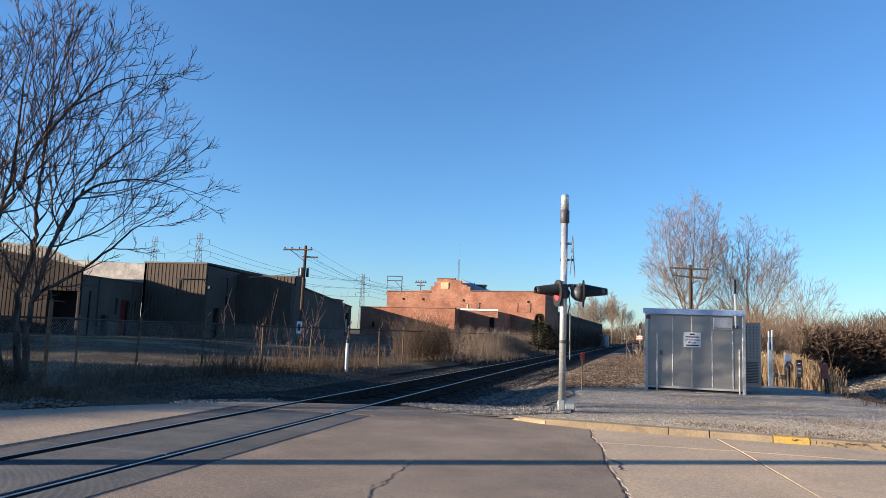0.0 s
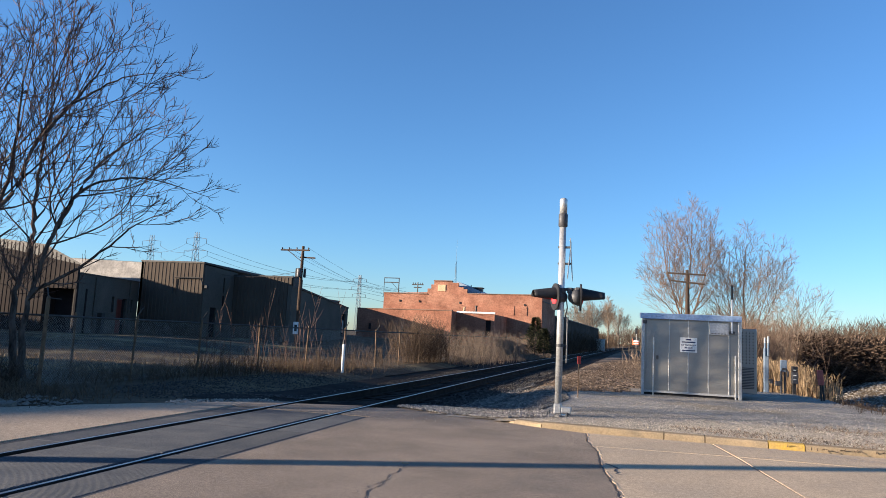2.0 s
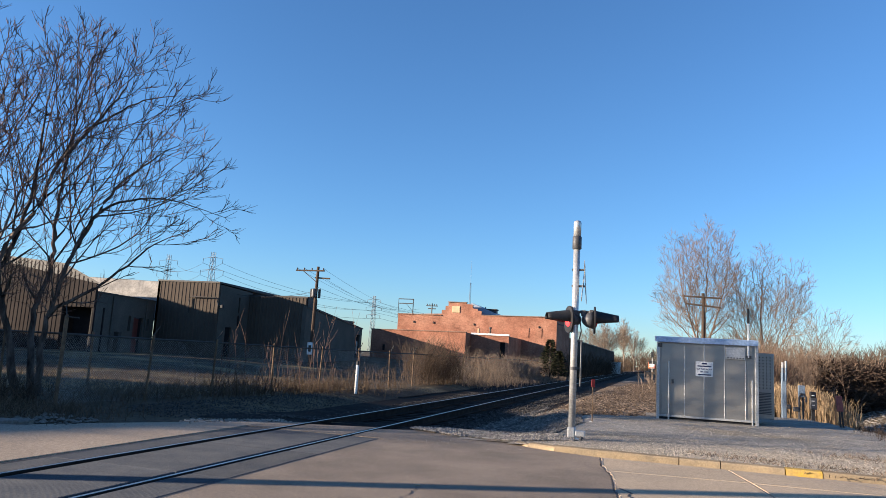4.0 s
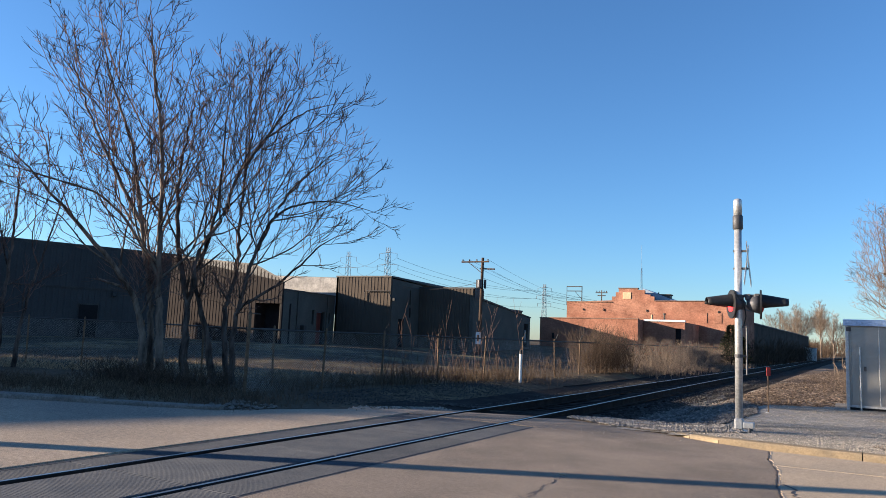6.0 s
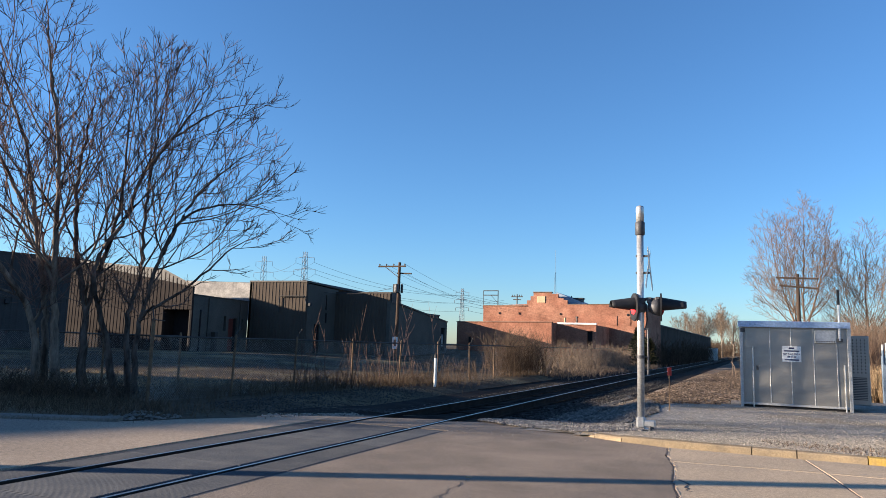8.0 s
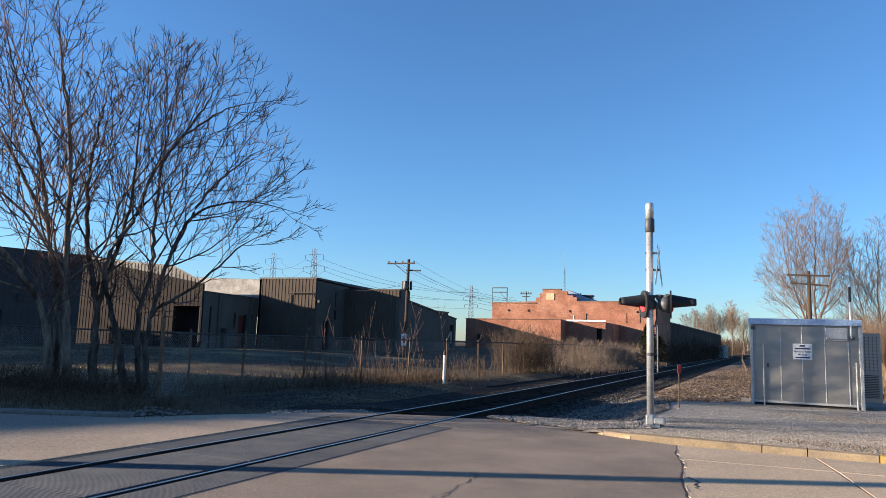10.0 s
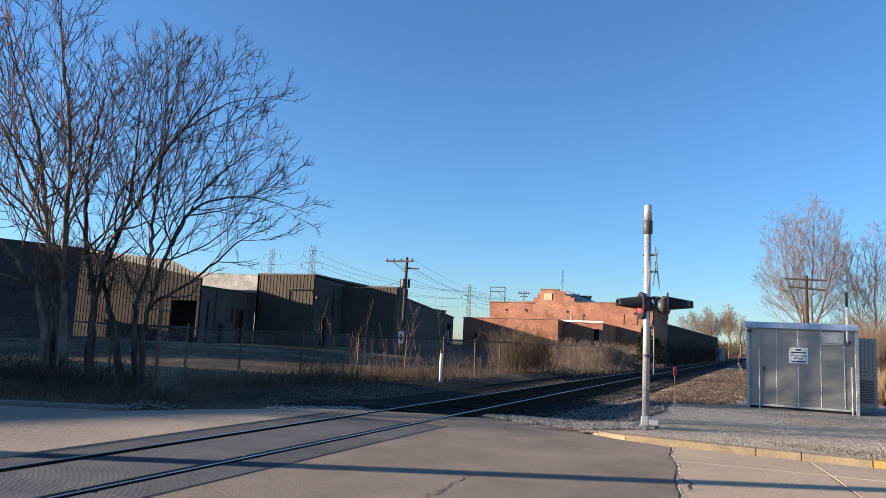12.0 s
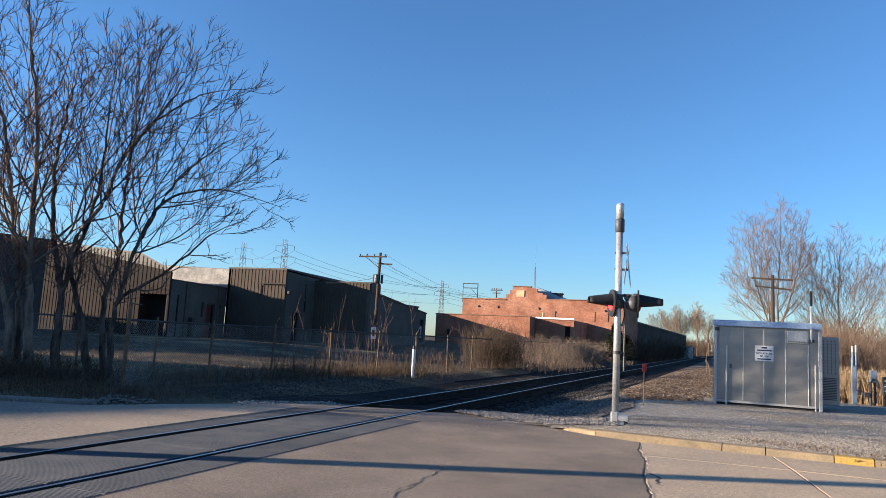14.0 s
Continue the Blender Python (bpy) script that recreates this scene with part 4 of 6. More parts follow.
def equipment_shed():
    s = thing("equipment_shed", (0.66, 22.2, 0.0), "brushed aluminium railway equipment shed with blue-edged roof", "equipment shed")
    W, D, Z0, Z1 = 2.74, 2.0, 0.19, 2.36
    for sy in (0.05, D - 0.2):
        part("skid", Build().box(0.05, W - 0.05, sy, sy + 0.15, -0.06, Z0), "black", s, "black steel skid under the shed")
    part("body", Build().box(0, W, 0, D, Z0, Z1, 0.01), "alu", s)
    for x0, x1 in ((0.12, 0.76), (0.77, 1.30), (1.31, 1.86), (1.87, 2.42)):
        part("panel", Build().box(x0, x1, -0.014, 0.0, Z0 + 0.04, Z1 - 0.02, 0.004), "alu", s)
    for x in (0.765, 1.305, 1.865, 2.43):
        part("seam", Build().box(x - 0.012, x + 0.012, -0.022, -0.002, Z0 + 0.03, Z1 - 0.02, 0.004), "galv", s)
    rf = Build()
    rf.prism([(-0.06, -0.12), (W + 0.02, -0.12), (W + 0.02, D + 0.1), (-0.06, D + 0.1)], [Z1 - 0.02, Z1 - 0.02, Z1 + 0.1, Z1 + 0.1], [Z1 + 0.14, Z1 + 0.14, Z1 + 0.24, Z1 + 0.24])
    part("roof", rf, "bluetop", s, "pale blue sloping roof sheet")
    part("corner_post", Build().box(-0.02, 0.06, -0.05, 0.03, -0.05, Z1 - 0.02, 0.008), "galv", s)
    part("corner_post", Build().box(W - 0.06, W + 0.03, -0.05, 0.03, -0.05, Z1 - 0.02, 0.008), "galv", s)
    part("sill", Build().box(0, W, -0.04, 0.0, Z0 - 0.02, Z0 + 0.04, 0.006), "galv", s)
    for x, zt in ((0.32, 1.78), (2.60, 1.36)):
        part("standpipe", Build().tube([(x, -0.06, 0.02), (x, -0.06, zt)], 0.022, 10), "galv", s, "thin vertical steel pipe")
        part("bracket", Build().box(x - 0.03, x + 0.03, -0.07, 0.0, zt - 0.15, zt - 0.11), "galv", s)
    h = part("latch", Build().box(0.40, 0.46, -0.05, -0.012, 1.14, 1.26, 0.006), "dgrey", s, "dark recessed door latch")
    part("lifting_eye", Build().box(0.0, 0.12, -0.06, -0.02, Z1 - 0.17, Z1 - 0.06, 0.008), "dgrey", s)
    v = part("vent_box", Build().box(1.89, 2.42, -0.07, -0.014, 1.93, 2.28, 0.012), "galv", s, "shallow louvred vent box")
    for i in range(12):
        part("vent_slot", Build().box(1.92 + i * 0.04, 1.94 + i * 0.04, -0.072, -0.068, 1.955, 1.99), "black", v)
    # notice board
    g = part("notice", Build().box(1.07, 1.55, -0.028, -0.02, 1.39, 1.82, 0.003), "white", s, "white notice with dark blue lettering")
    front = lambda x, z: Matrix.Translation((x, -0.0292, z)) @ pose(0, 0, 0, 90, 0, 0)
    letters("SUB FLAT ROCK", 0.058, "ink", front(1.31, 1.585), g)
    letters("MP 11.30", 0.058, "ink", front(1.31, 1.507), g)
    part("bar", Build().box(1.24, 1.38, -0.0305, -0.0285, 1.742, 1.79), "ink", g)
    part("bar", Build().box(1.12, 1.50, -0.0305, -0.0285, 1.672, 1.706), "ink", g)
    part("bar", Build().box(1.13, 1.49, -0.0305, -0.0285, 1.428, 1.462), "ink", g)
    # perforated side cabinet
    c = part("side_cabinet", Build().box(W + 0.02, W + 0.50, 0.35, 1.2, 0.28, 2.16, 0.012), "alu", s, "perforated ventilated side cabinet")
    for i in range(4):
        for k in range(11):
            part("perforation", Build().box(W + 0.10 + i * 0.095, W + 0.125 + i * 0.095, 0.346, 0.352, 1.14 + k * 0.088, 1.18 + k * 0.088), "black", c)
    for k in range(14):
        part("grille_slat", Build().box(W + 0.08, W + 0.42, 0.335, 0.348, 0.42 + k * 0.045, 0.445 + k * 0.045), "dgrey", c)
    a = part("antenna", Build().tube([(2.50, -0.08, 2.0), (2.50, -0.08, 2.98)], 0.027, 8), "white", s, "white antenna with black tip")
    part("antenna_tip", Build().tube([(2.50, -0.08, 2.98), (2.50, -0.08, 3.40)], 0.036, 8), "black", a)
    part("antenna_bracket", Build().box(2.44, 2.58, -0.1, 0.0, 1.98, 2.06, 0.01), "dgrey", a)


equipment_shed()


# ---- loose stones and gravel ----
def in_poly(x, y, poly):
    c = False
    for (x0, y0), (x1, y1) in zip(poly, poly[1:] + poly[:1]):
        if (y0 > y) != (y1 > y) and x < (x1 - x0) * (y - y0) / (y1 - y0) + x0:
            c = not c
    return c


def scatter(name, poly, count, smin, smax, mat, label, seed, zf, flat=0.7, dens=None):
    """Angular little stones strewn over an area."""
    r = random.Random(seed)
    xs, ys = [p[0] for p in poly], [p[1] for p in poly]
    b = Build()
    done = 0
    while done < count:
        x, y = r.uniform(min(xs), max(xs)), r.uniform(min(ys), max(ys))
        if not in_poly(x, y, poly) or (dens and r.random() > dens(x, y)):
            continue
        done += 1
        s = r.uniform(smin, smax)
        z = zf(x, y) + s * flat * 0.3
        a = r.uniform(0, 6.28)
        ca, sa = math.cos(a), math.sin(a)
        pts = []
        for px, py, pz in ((1, 0, 0), (0.2, 0.9, 0.1), (-0.9, 0.3, 0), (-0.4, -0.8, 0.05), (0.6, -0.7, 0), (0.1, 0.1, 0.9), (0, 0, -0.8)):
            k = s * r.uniform(0.7, 1.15)
            px, py, pz = px * k, py * k, pz * k * flat
            pts.append((x + ca * px - sa * py, y + sa * px + ca * py, z + pz))
        b.add(pts, [(0, 1, 5), (1, 2, 5), (2, 3, 5), (3, 4, 5), (4, 0, 5), (1, 0, 6), (2, 1, 6), (3, 2, 6), (4, 3, 6), (0, 4, 6)])
    return tagged(part(name, b, mat), label, "gravel", kind="stuff")


PAD = [(-3.6, 13.85), (-3.2, 13.6), (-2.4, 13.45), (-1.95, 13.2), (-1.2, 13.05), (4, 12.88), (9, 12.78), (9.0, 14.5), (7.2, 18), (6.6, 22), (6.2, 25.5), (5.6, 27.5), (3.9, 27.5), (3.6, 25.0), (0.35, 24.8), (0.2, 22.3), (-2.1, 21.3), (-2.9, 17)]


def pad_z(x, y):
    edge = smooth01((y - 12.6) / 1.2)
    return 0.080 + 0.02 * edge + 0.012 * noise.noise((x * 1.3, y * 1.3, 3.0)) - (0.085 + 0.11 * smooth01((y - 14.2) / 2.5)) * smooth01((-0.9 - x) / 1.7)


def gravel_pad():
    b = Build()
    xs, ys = np.arange(-3.4, 9.2, 0.25), np.arange(12.7, 30.2, 0.25)
    idx = {}
    for j, y in enumerate(ys):
        for i, x in enumerate(xs):
            idx[i, j] = len(b.v)
            b.v.append((float(x), float(y), pad_z(x, y)))
    for j in range(len(ys) - 1):
        for i in range(len(xs) - 1):
            if in_poly(xs[i] + 0.125, ys[j] + 0.125, PAD):
                b.f.append((idx[i, j], idx[i + 1, j], idx[i + 1, j + 1], idx[i, j + 1]))
    tagged(part("gravel_pad", b, "gravel", smooth=True), "pale crushed gravel pad behind the kerb", "gravel", kind="structure")


gravel_pad()
scatter("pebbles", [(-2.6, 13.65), (-1.2, 13.05), (4.5, 12.78), (7, 12.7), (6.5, 16), (0, 17), (-2.8, 16)], 16000, 0.007, 0.019, "pebble", "pale loose gravel around the signal mast", 11, pad_z, dens=lambda x, y: max(0.12, 1.1 - (y - 13.6) * 0.38 - max(0, x - 1.5) * 0.14))
scatter("pebbles", PAD, 14000, 0.008, 0.02, "pebble", "pale loose gravel over the pad", 10, pad_z)
scatter("ballast_stones", [(-4.4, 14.3), (-3.2, 13.72), (-2.0, 13.5), (-0.9, 13.9), (-1.6, 15.2), (-3.0, 15.6), (-4.4, 15.2)], 4200, 0.018, 0.05, "stone", "grey angular ballast beside the track", 12, lambda x, y: max(ground_z(x, y), pad_z(x, y)) + 0.01, dens=lambda x, y: 1.0 - 0.5 * smooth01((y - 14.6) / 1.0))
scatter("ballast_stones", [(-4.5, 15.0), (-1.6, 15.0), (-1.2, 18.5), (-1.6, 22.5), (-3.6, 30), (-4.4, 30)], 11000, 0.022, 0.06, "midstone", "grey loose ballast spread below the track", 19, lambda x, y: max(ground_z(x, y), pad_z(x, y) if in_poly(x, y, PAD) else -1) + 0.012)
scatter("ballast_stones", [(-4.4, 14.55), (-3.3, 13.85), (-2.4, 13.65), (-1.75, 13.25), (-1.15, 12.98), (-1.0, 13.4), (-2.0, 13.9), (-3.2, 14.3), (-4.3, 15.0)], 3400, 0.012, 0.036, "stone", "pale spilled stones along the asphalt's edge", 22, lambda x, y: -0.01)
scatter("ballast_stones", [(-8.5, 12.2), (-7.3, 13.4), (-6.9, 13.9), (-7.3, 14.3), (-8.7, 12.9)], 420, 0.012, 0.042, "pebble", "pale loose stones at the street's edge", 13, lambda x, y: -0.03)
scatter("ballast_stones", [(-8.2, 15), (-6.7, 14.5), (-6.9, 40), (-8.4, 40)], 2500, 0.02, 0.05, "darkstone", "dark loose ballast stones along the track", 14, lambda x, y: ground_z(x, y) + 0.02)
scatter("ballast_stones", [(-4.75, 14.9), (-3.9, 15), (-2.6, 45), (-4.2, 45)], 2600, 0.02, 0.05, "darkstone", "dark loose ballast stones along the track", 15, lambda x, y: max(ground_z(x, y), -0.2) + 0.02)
scatter("leaf_litter", [(-3.4, 21.2), (0.2, 22.3), (0.5, 26), (3.0, 34), (3.5, 70), (-1.0, 70), (-2.2, 40)], 13000, 0.025, 0.085, "litter", "brown leaf litter and chips beside the track", 27, lambda x, y: ground_z(x, y) + 0.02, 0.4)
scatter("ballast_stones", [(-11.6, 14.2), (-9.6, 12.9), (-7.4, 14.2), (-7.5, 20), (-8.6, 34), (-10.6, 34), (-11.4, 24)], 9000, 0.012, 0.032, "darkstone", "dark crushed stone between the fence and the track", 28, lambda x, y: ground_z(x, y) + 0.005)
scatter("rubble", [(-10.6, 9.9), (-9.4, 10.2), (-9.3, 11.2), (-10.8, 11.4)], 90, 0.025, 0.08, "rock", "broken concrete rubble at the kerb's end", 16, lambda x, y: 0.0)
scatter("rubble", [(-24, 7.0), (-19, 8.0), (-19, 10), (-24, 9)], 160, 0.03, 0.10, "rock", "pale rubble and litter under the trees", 17, lambda x, y: -0.02)
scatter("crossing_chips", [(-6.4, 12.4), (-2, 12.0), (-1.5, 13.2), (-4, 14.2), (-7, 13.4)], 160, 0.006, 0.018, "pebble", "scattered stone chips on the asphalt", 18, lambda x, y: 0.0)
scatter("bank_stones", [(7.5, 28), (14, 27), (24, 40), (9, 40)], 6000, 0.03, 0.10, "stone", "pale stony ground on the bank", 19, lambda x, y: ground_z(x, y), 0.4)
scatter("lot_stones", [(-3.9, 26), (-1.2, 25), (0.5, 60), (-2.6, 60)], 2200, 0.02, 0.07, "lot", "brown stony strip beside the track", 20, lambda x, y: ground_z(x, y))

# gravel lane left of the track, with an old flush rail
b = Build()
ys = list(np.arange(24, 76, 1.5))
for y in ys:
    w = 1.0 + 0.25 * noise.noise((y * 0.3, 0, 2))
    xa = track_x(y) - 4.4 - w * 0.6
    for x in (xa, xa + 0.8, xa + 1.7):
        b.v.append((x, y, ground_z(x, y) + 0.012))
b.f = [(i * 3 + k, i * 3 + k + 1, i * 3 + k + 4, i * 3 + k + 3) for i in range(len(ys) - 1) for k in range(2)]
tagged(part("service_lane", b, "yard"), "grey gravel service lane along the track", "path", kind="structure")
b = Build()
for y in np.arange(27, 62, 1.0):
    for x in (track_x(y) - 3.3,):
        b.v += [(x - 0.035, y, ground_z(x, y) + 0.05), (x + 0.035, y, ground_z(x, y) + 0.05), (x + 0.035, y, ground_z(x, y) - 0.05), (x - 0.035, y, ground_z(x, y) - 0.05)]
n = len(b.v) // 4
b.f = [(i * 4 + k, i * 4 + (k + 1) % 4, i * 4 + 4 + (k + 1) % 4, i * 4 + 4 + k) for i in range(n - 1) for k in range(4)]
tagged(part("disused_rail", b, "rail"), "rusty disused rail lying beside the track", "rail")

# stony strip right of the track
b = Build()
ys = list(np.arange(24, 130, 2.0))
for y in ys:
    for k, f in enumerate((2.6, 3.6, 4.6, 5.6, 6.8)):
        x = track_x(y) + f + 0.25 * noise.noise((y * 0.4, k, 1))
        b.v.append((x, float(y), ground_z(x, y) + 0.02))
b.f = [(i * 5 + k, i * 5 + k + 1, i * 5 + k + 6, i * 5 + k + 5) for i in range(len(ys) - 1) for k in range(4)]
tagged(part("track_verge", b, "lot", smooth=True), "brown stony verge beside the track", "verge", kind="structure")

# yard surface
b = Build()
xs, ys = np.arange(-48, -14.5, 1.5), np.arange(17.5, 50, 1.5)
for y in ys:
    for x in xs:
        b.v.append((float(x), float(y), ground_z(x, y) + 0.015 + 0.01 * noise.noise((x, y, 0))))
nx = len(xs)
b.f = [(j * nx + i, j * nx + i + 1, (j + 1) * nx + i + 1, (j + 1) * nx + i) for j in range(len(ys) - 1) for i in range(nx - 1)]
tagged(part("yard", b, "yard", smooth=True), "gravel and grass yard before the warehouses", "yard", kind="structure")


# ---- cracks in the asphalt ----
def crack(pts, w, seed, mat="trimd", label="dark jagged crack in the asphalt", z=0.0035, jit=0.03):
    r = random.Random(seed)
    b = Build()
    line = []
    for (x0, y0), (x1, y1) in zip(pts, pts[1:]):
        L = math.hypot(x1 - x0, y1 - y0)
        for k in range(max(2, int(L / 0.07))):
            t = k / max(2, int(L / 0.07))
            line.append((x0 + (x1 - x0) * t + r.uniform(-jit, jit), y0 + (y1 - y0) * t + r.uniform(-jit, jit), w * r.uniform(0.3, 1.2)))
    for x, y, ww in line:
        b.v += [(x - ww, y - ww * 0.8, z), (x + ww, y + ww * 0.8, z)]
    b.f = [(2 * i, 2 * i + 1, 2 * i + 3, 2 * i + 2) for i in range(len(line) - 1)]
    return tagged(part("road_crack", b, mat), label, "crack", kind="structure")


crack([(-2.27, 8.17), (-2.26, 7.59), (-2.2, 7.22), (-2.19, 6.87), (-2.19, 6.6), (-2.06, 6.3), (-2.0, 5.4)], 0.009, 1)
crack([(-2.2, 7.2), (-2.28, 6.9), (-2.26, 6.5)], 0.006, 2)
crack(SEAM[:8], 0.010, 4, jit=0.014)
crack([(x + 0.03, y) for x, y in SEAM[:8]], 0.006, 6, "whitewall", "pale crumbled filler along the joint of asphalt and concrete", 0.0075, 0.014)
PALE = "pale filled crack in the concrete"
crack([(1.9, 11.32), (2.6, 11.55), (3.4, 11.82), (4.3, 11.9)], 0.010, 7, "whitewall", PALE, 0.0075)
crack([(2.95, 12.52), (3.18, 12.37), (3.49, 12.03), (3.9, 11.9), (4.4, 11.86)], 0.014, 8, "whitewall", PALE, 0.0075)
crack([(2.06, 8.8), (2.3, 8.5), (2.42, 8.1), (2.38, 7.6)], 0.006, 9, "whitewall", PALE, 0.0075)
crack([(-0.02, 9.6), (0.12, 9.4), (0.1, 9.1), (0.2, 8.8)], 0.016, 10, "trimd", "dark broken asphalt edge at the joint", 0.0075)
b = Build().prism([(-2.365, 8.295), (-2.33, 8.28), (-2.285, 8.3), (-2.30, 8.325), (-2.345, 8.33)], 0.002, 0.014)
tagged(part("litter_scrap", b, "concrete"), "crumpled white scrap lying on the asphalt", "litter")


# ---- bare trees ----
def limb(b, p, d, length, r0, r1, seg, sides, rg, up, wob):
    """One tapered, wandering limb; returns its points, radii and directions."""
    pts, rad, dirs = [p.copy()], [r0], [d.copy()]
    for i in range(seg):
        d = (d + Vector((rg.gauss(0, wob), rg.gauss(0, wob), rg.gauss(0, wob * 0.7) + up))).normalized()
        p = p + d * (length / seg)
        pts.append(p.copy())
        rad.append(r0 + (r1 - r0) * (i + 1) / seg)
        dirs.append(d.copy())
    b.tube(pts, rad, sides, cap=False)
    return pts, rad, dirs


def side_way(d, ang, rg):
    a = Vector((rg.gauss(0, 1), rg.gauss(0, 1), rg.gauss(0, 1)))
    q = d.cross(a).normalized()
    return (d * math.cos(ang) + q * math.sin(ang)).normalized()


def resample(pts, step, rg, wob):
    """Smooth curve through a few guide points, cut into even steps."""
    P = [np.array(p, float) for p in pts]
    P = [2 * P[0] - P[1]] + P + [2 * P[-1] - P[-2]]
    out = []
    for i in range(1, len(P) - 2):
        a, b, c, d = P[i - 1:i + 3]
        n = max(1, int(round(np.linalg.norm(c - b) / step)))
        for k in range(n):
            t = k / n
            out.append(0.5 * (2 * b + (c - a) * t + (2 * a - 5 * b + 4 * c - d) * t * t + (3 * b - a - 3 * c + d) * t ** 3))
    out.append(P[-2])
    return [p + (np.array([rg.gauss(0, wob), rg.gauss(0, wob), 0]) if i else 0) for i, p in enumerate(out)]


def grown_tree(name, loc, rz, guides, lobes, label, seed, gaps=(0.58, 0.37, 0.25), tip=0.0084, mat="twig", barkmat="bark", twig=(0.18, 0.45), shoots=(), up=0.025, heart=(0.0, 0.0, 1.5), sizes=(0.62, 0.55)):
    """Bare tree: stems along guide limbs; side branches leave them at sharp angles, bend outwards from the
    tree's heart and end at the rim of the crown's lobes, with upturned twigs along them."""
    rg = random.Random(seed)
    t = thing(name, loc, label, "tree", rz=rz)
    tr, cr = Build(), Build()
    core = Vector(heart)

    def depth(p):
        """Below 1 inside the crown."""
        return min(((p.x - c[0]) / c[3]) ** 2 + ((p.y - c[1]) / c[4]) ** 2 + ((p.z - c[2]) / c[5]) ** 2 for c in lobes)

    def lay(pts, rad):
        cut = next((k for k, r in enumerate(rad) if r < 0.022), len(pts))
        if cut > 1:
            tr.tube(pts[:cut + 1], rad[:cut + 1], 10 if rad[0] > 0.08 else (7 if rad[0] > 0.045 else 5), cap=False)
        if cut < len(pts):
            k = max(0, cut - 1) if cut > 1 else 0
            if len(pts) - k > 1:
                cr.tube(pts[k:], rad[k:], 4 if rad[k] > 0.013 else 3, cap=False)

    def twigs(pts, dirs, i, r):
        q = pts[i]
        d = side_way(dirs[i], rg.uniform(0.35, 0.8), rg)
        p, ra, di = limb(cr, q, d, rg.uniform(*twig), min(r, tip), tip * 0.55, 3, 3, rg, 0.12, 0.1)
        if rg.random() < 0.5:
            limb(cr, p[1], side_way(di[1], rg.uniform(0.4, 0.8), rg), rg.uniform(*twig) * 0.6, tip * 0.7, tip * 0.5, 2, 3, rg, 0.2, 0.1)

    def fork(pts, dirs, rad, level, first):
        """Side branches along a limb."""
        gap = gaps[level]
        run = rg.uniform(0.3, 1.0) * gap
        ph = rg.uniform(0, 6.28)
        total = sum((b - a).length for a, b in zip(pts, pts[1:]))
        gone = 0.0
        for i in range(1, len(pts)):
            step = (pts[i] - pts[i - 1]).length
            gone += step
            run += step
            while run > gap:
                run -= gap * rg.uniform(0.75, 1.3)
                if gone < first * total:
                    continue
                if level == 2:
                    twigs(pts, dirs, i, rad[i])
                    continue
                e = dirs[i]
                ref = e.cross(Vector((0.2, 0.1, 1))).normalized()
                ph += 2.4 + rg.gauss(0, 0.4)
                w = ref * math.cos(ph) + ref.cross(e) * math.sin(ph)
                ang = rg.uniform(0.6, 1.1)
                c = (e * math.cos(ang) + w * math.sin(ang)).normalized()
                if c.z < -0.1:
                    c.z *= 0.4
                    c.normalize()
                left = total - gone
                ln = (left * sizes[level] + (0.7 if level == 0 else 0.25)) * rg.uniform(0.65, 1.25)
                branch(pts[i], c, ln, max(tip, rad[i] * rg.uniform(0.40, 0.62)), level + 1)

    def branch(p, d, length, r, level):
        step = 0.22 if level == 1 else 0.15
        n = max(3, int(length / step))
        pts, dirs, rad = [p.copy()], [d.copy()], [r]
        rim = rg.uniform(1.0, 1.4)
        for i in range(n):
            out = (p - core).normalized()
            wob = 0.10
            d = (d + out * 0.085 + Vector((rg.gauss(0, wob), rg.gauss(0, wob), rg.gauss(0, wob) + up))).normalized()
            p = p + d * (length / n)
            pts.append(p.copy())
            dirs.append(d.copy())
            rad.append(max(tip * 0.75, r + (tip - r) * ((i + 1) / n) ** 0.8))
            if i > 2 and depth(p) > rim and (p - core).dot(d) > 0:
                break
        lay(pts, rad)
        fork(pts, dirs, rad, level, 0.12 if level == 1 else 0.05)
        twigs(pts, dirs, len(pts) - 1, tip)
        twigs(pts, dirs, len(pts) - 1, tip)

    for r0, gp in guides:
        pts = [Vector(p) for p in resample(gp, 0.25, rg, 0.02)]
        dirs = [(pts[min(i + 1, len(pts) - 1)] - pts[max(i - 1, 0)]).normalized() for i in range(len(pts))]
        n = len(pts)
        foot = gp[0][2] < 0
        rad = []
        for i in range(n):
            f = i / (n - 1)
            k = (1 - 0.45 * min(1, f / 0.25)) * (1 - max(0, f - 0.25) / 0.75) ** 0.75 if foot else (1 - f) ** 0.8
            rad.append(max(tip, r0 * k * (1.35 if foot and i == 0 else 1.0)))
        lay(pts, rad)
        fork(pts, dirs, rad, 0, 0.24 if foot else 0.1)
        for _ in range(3):
            twigs(pts, dirs, n - 1, tip)
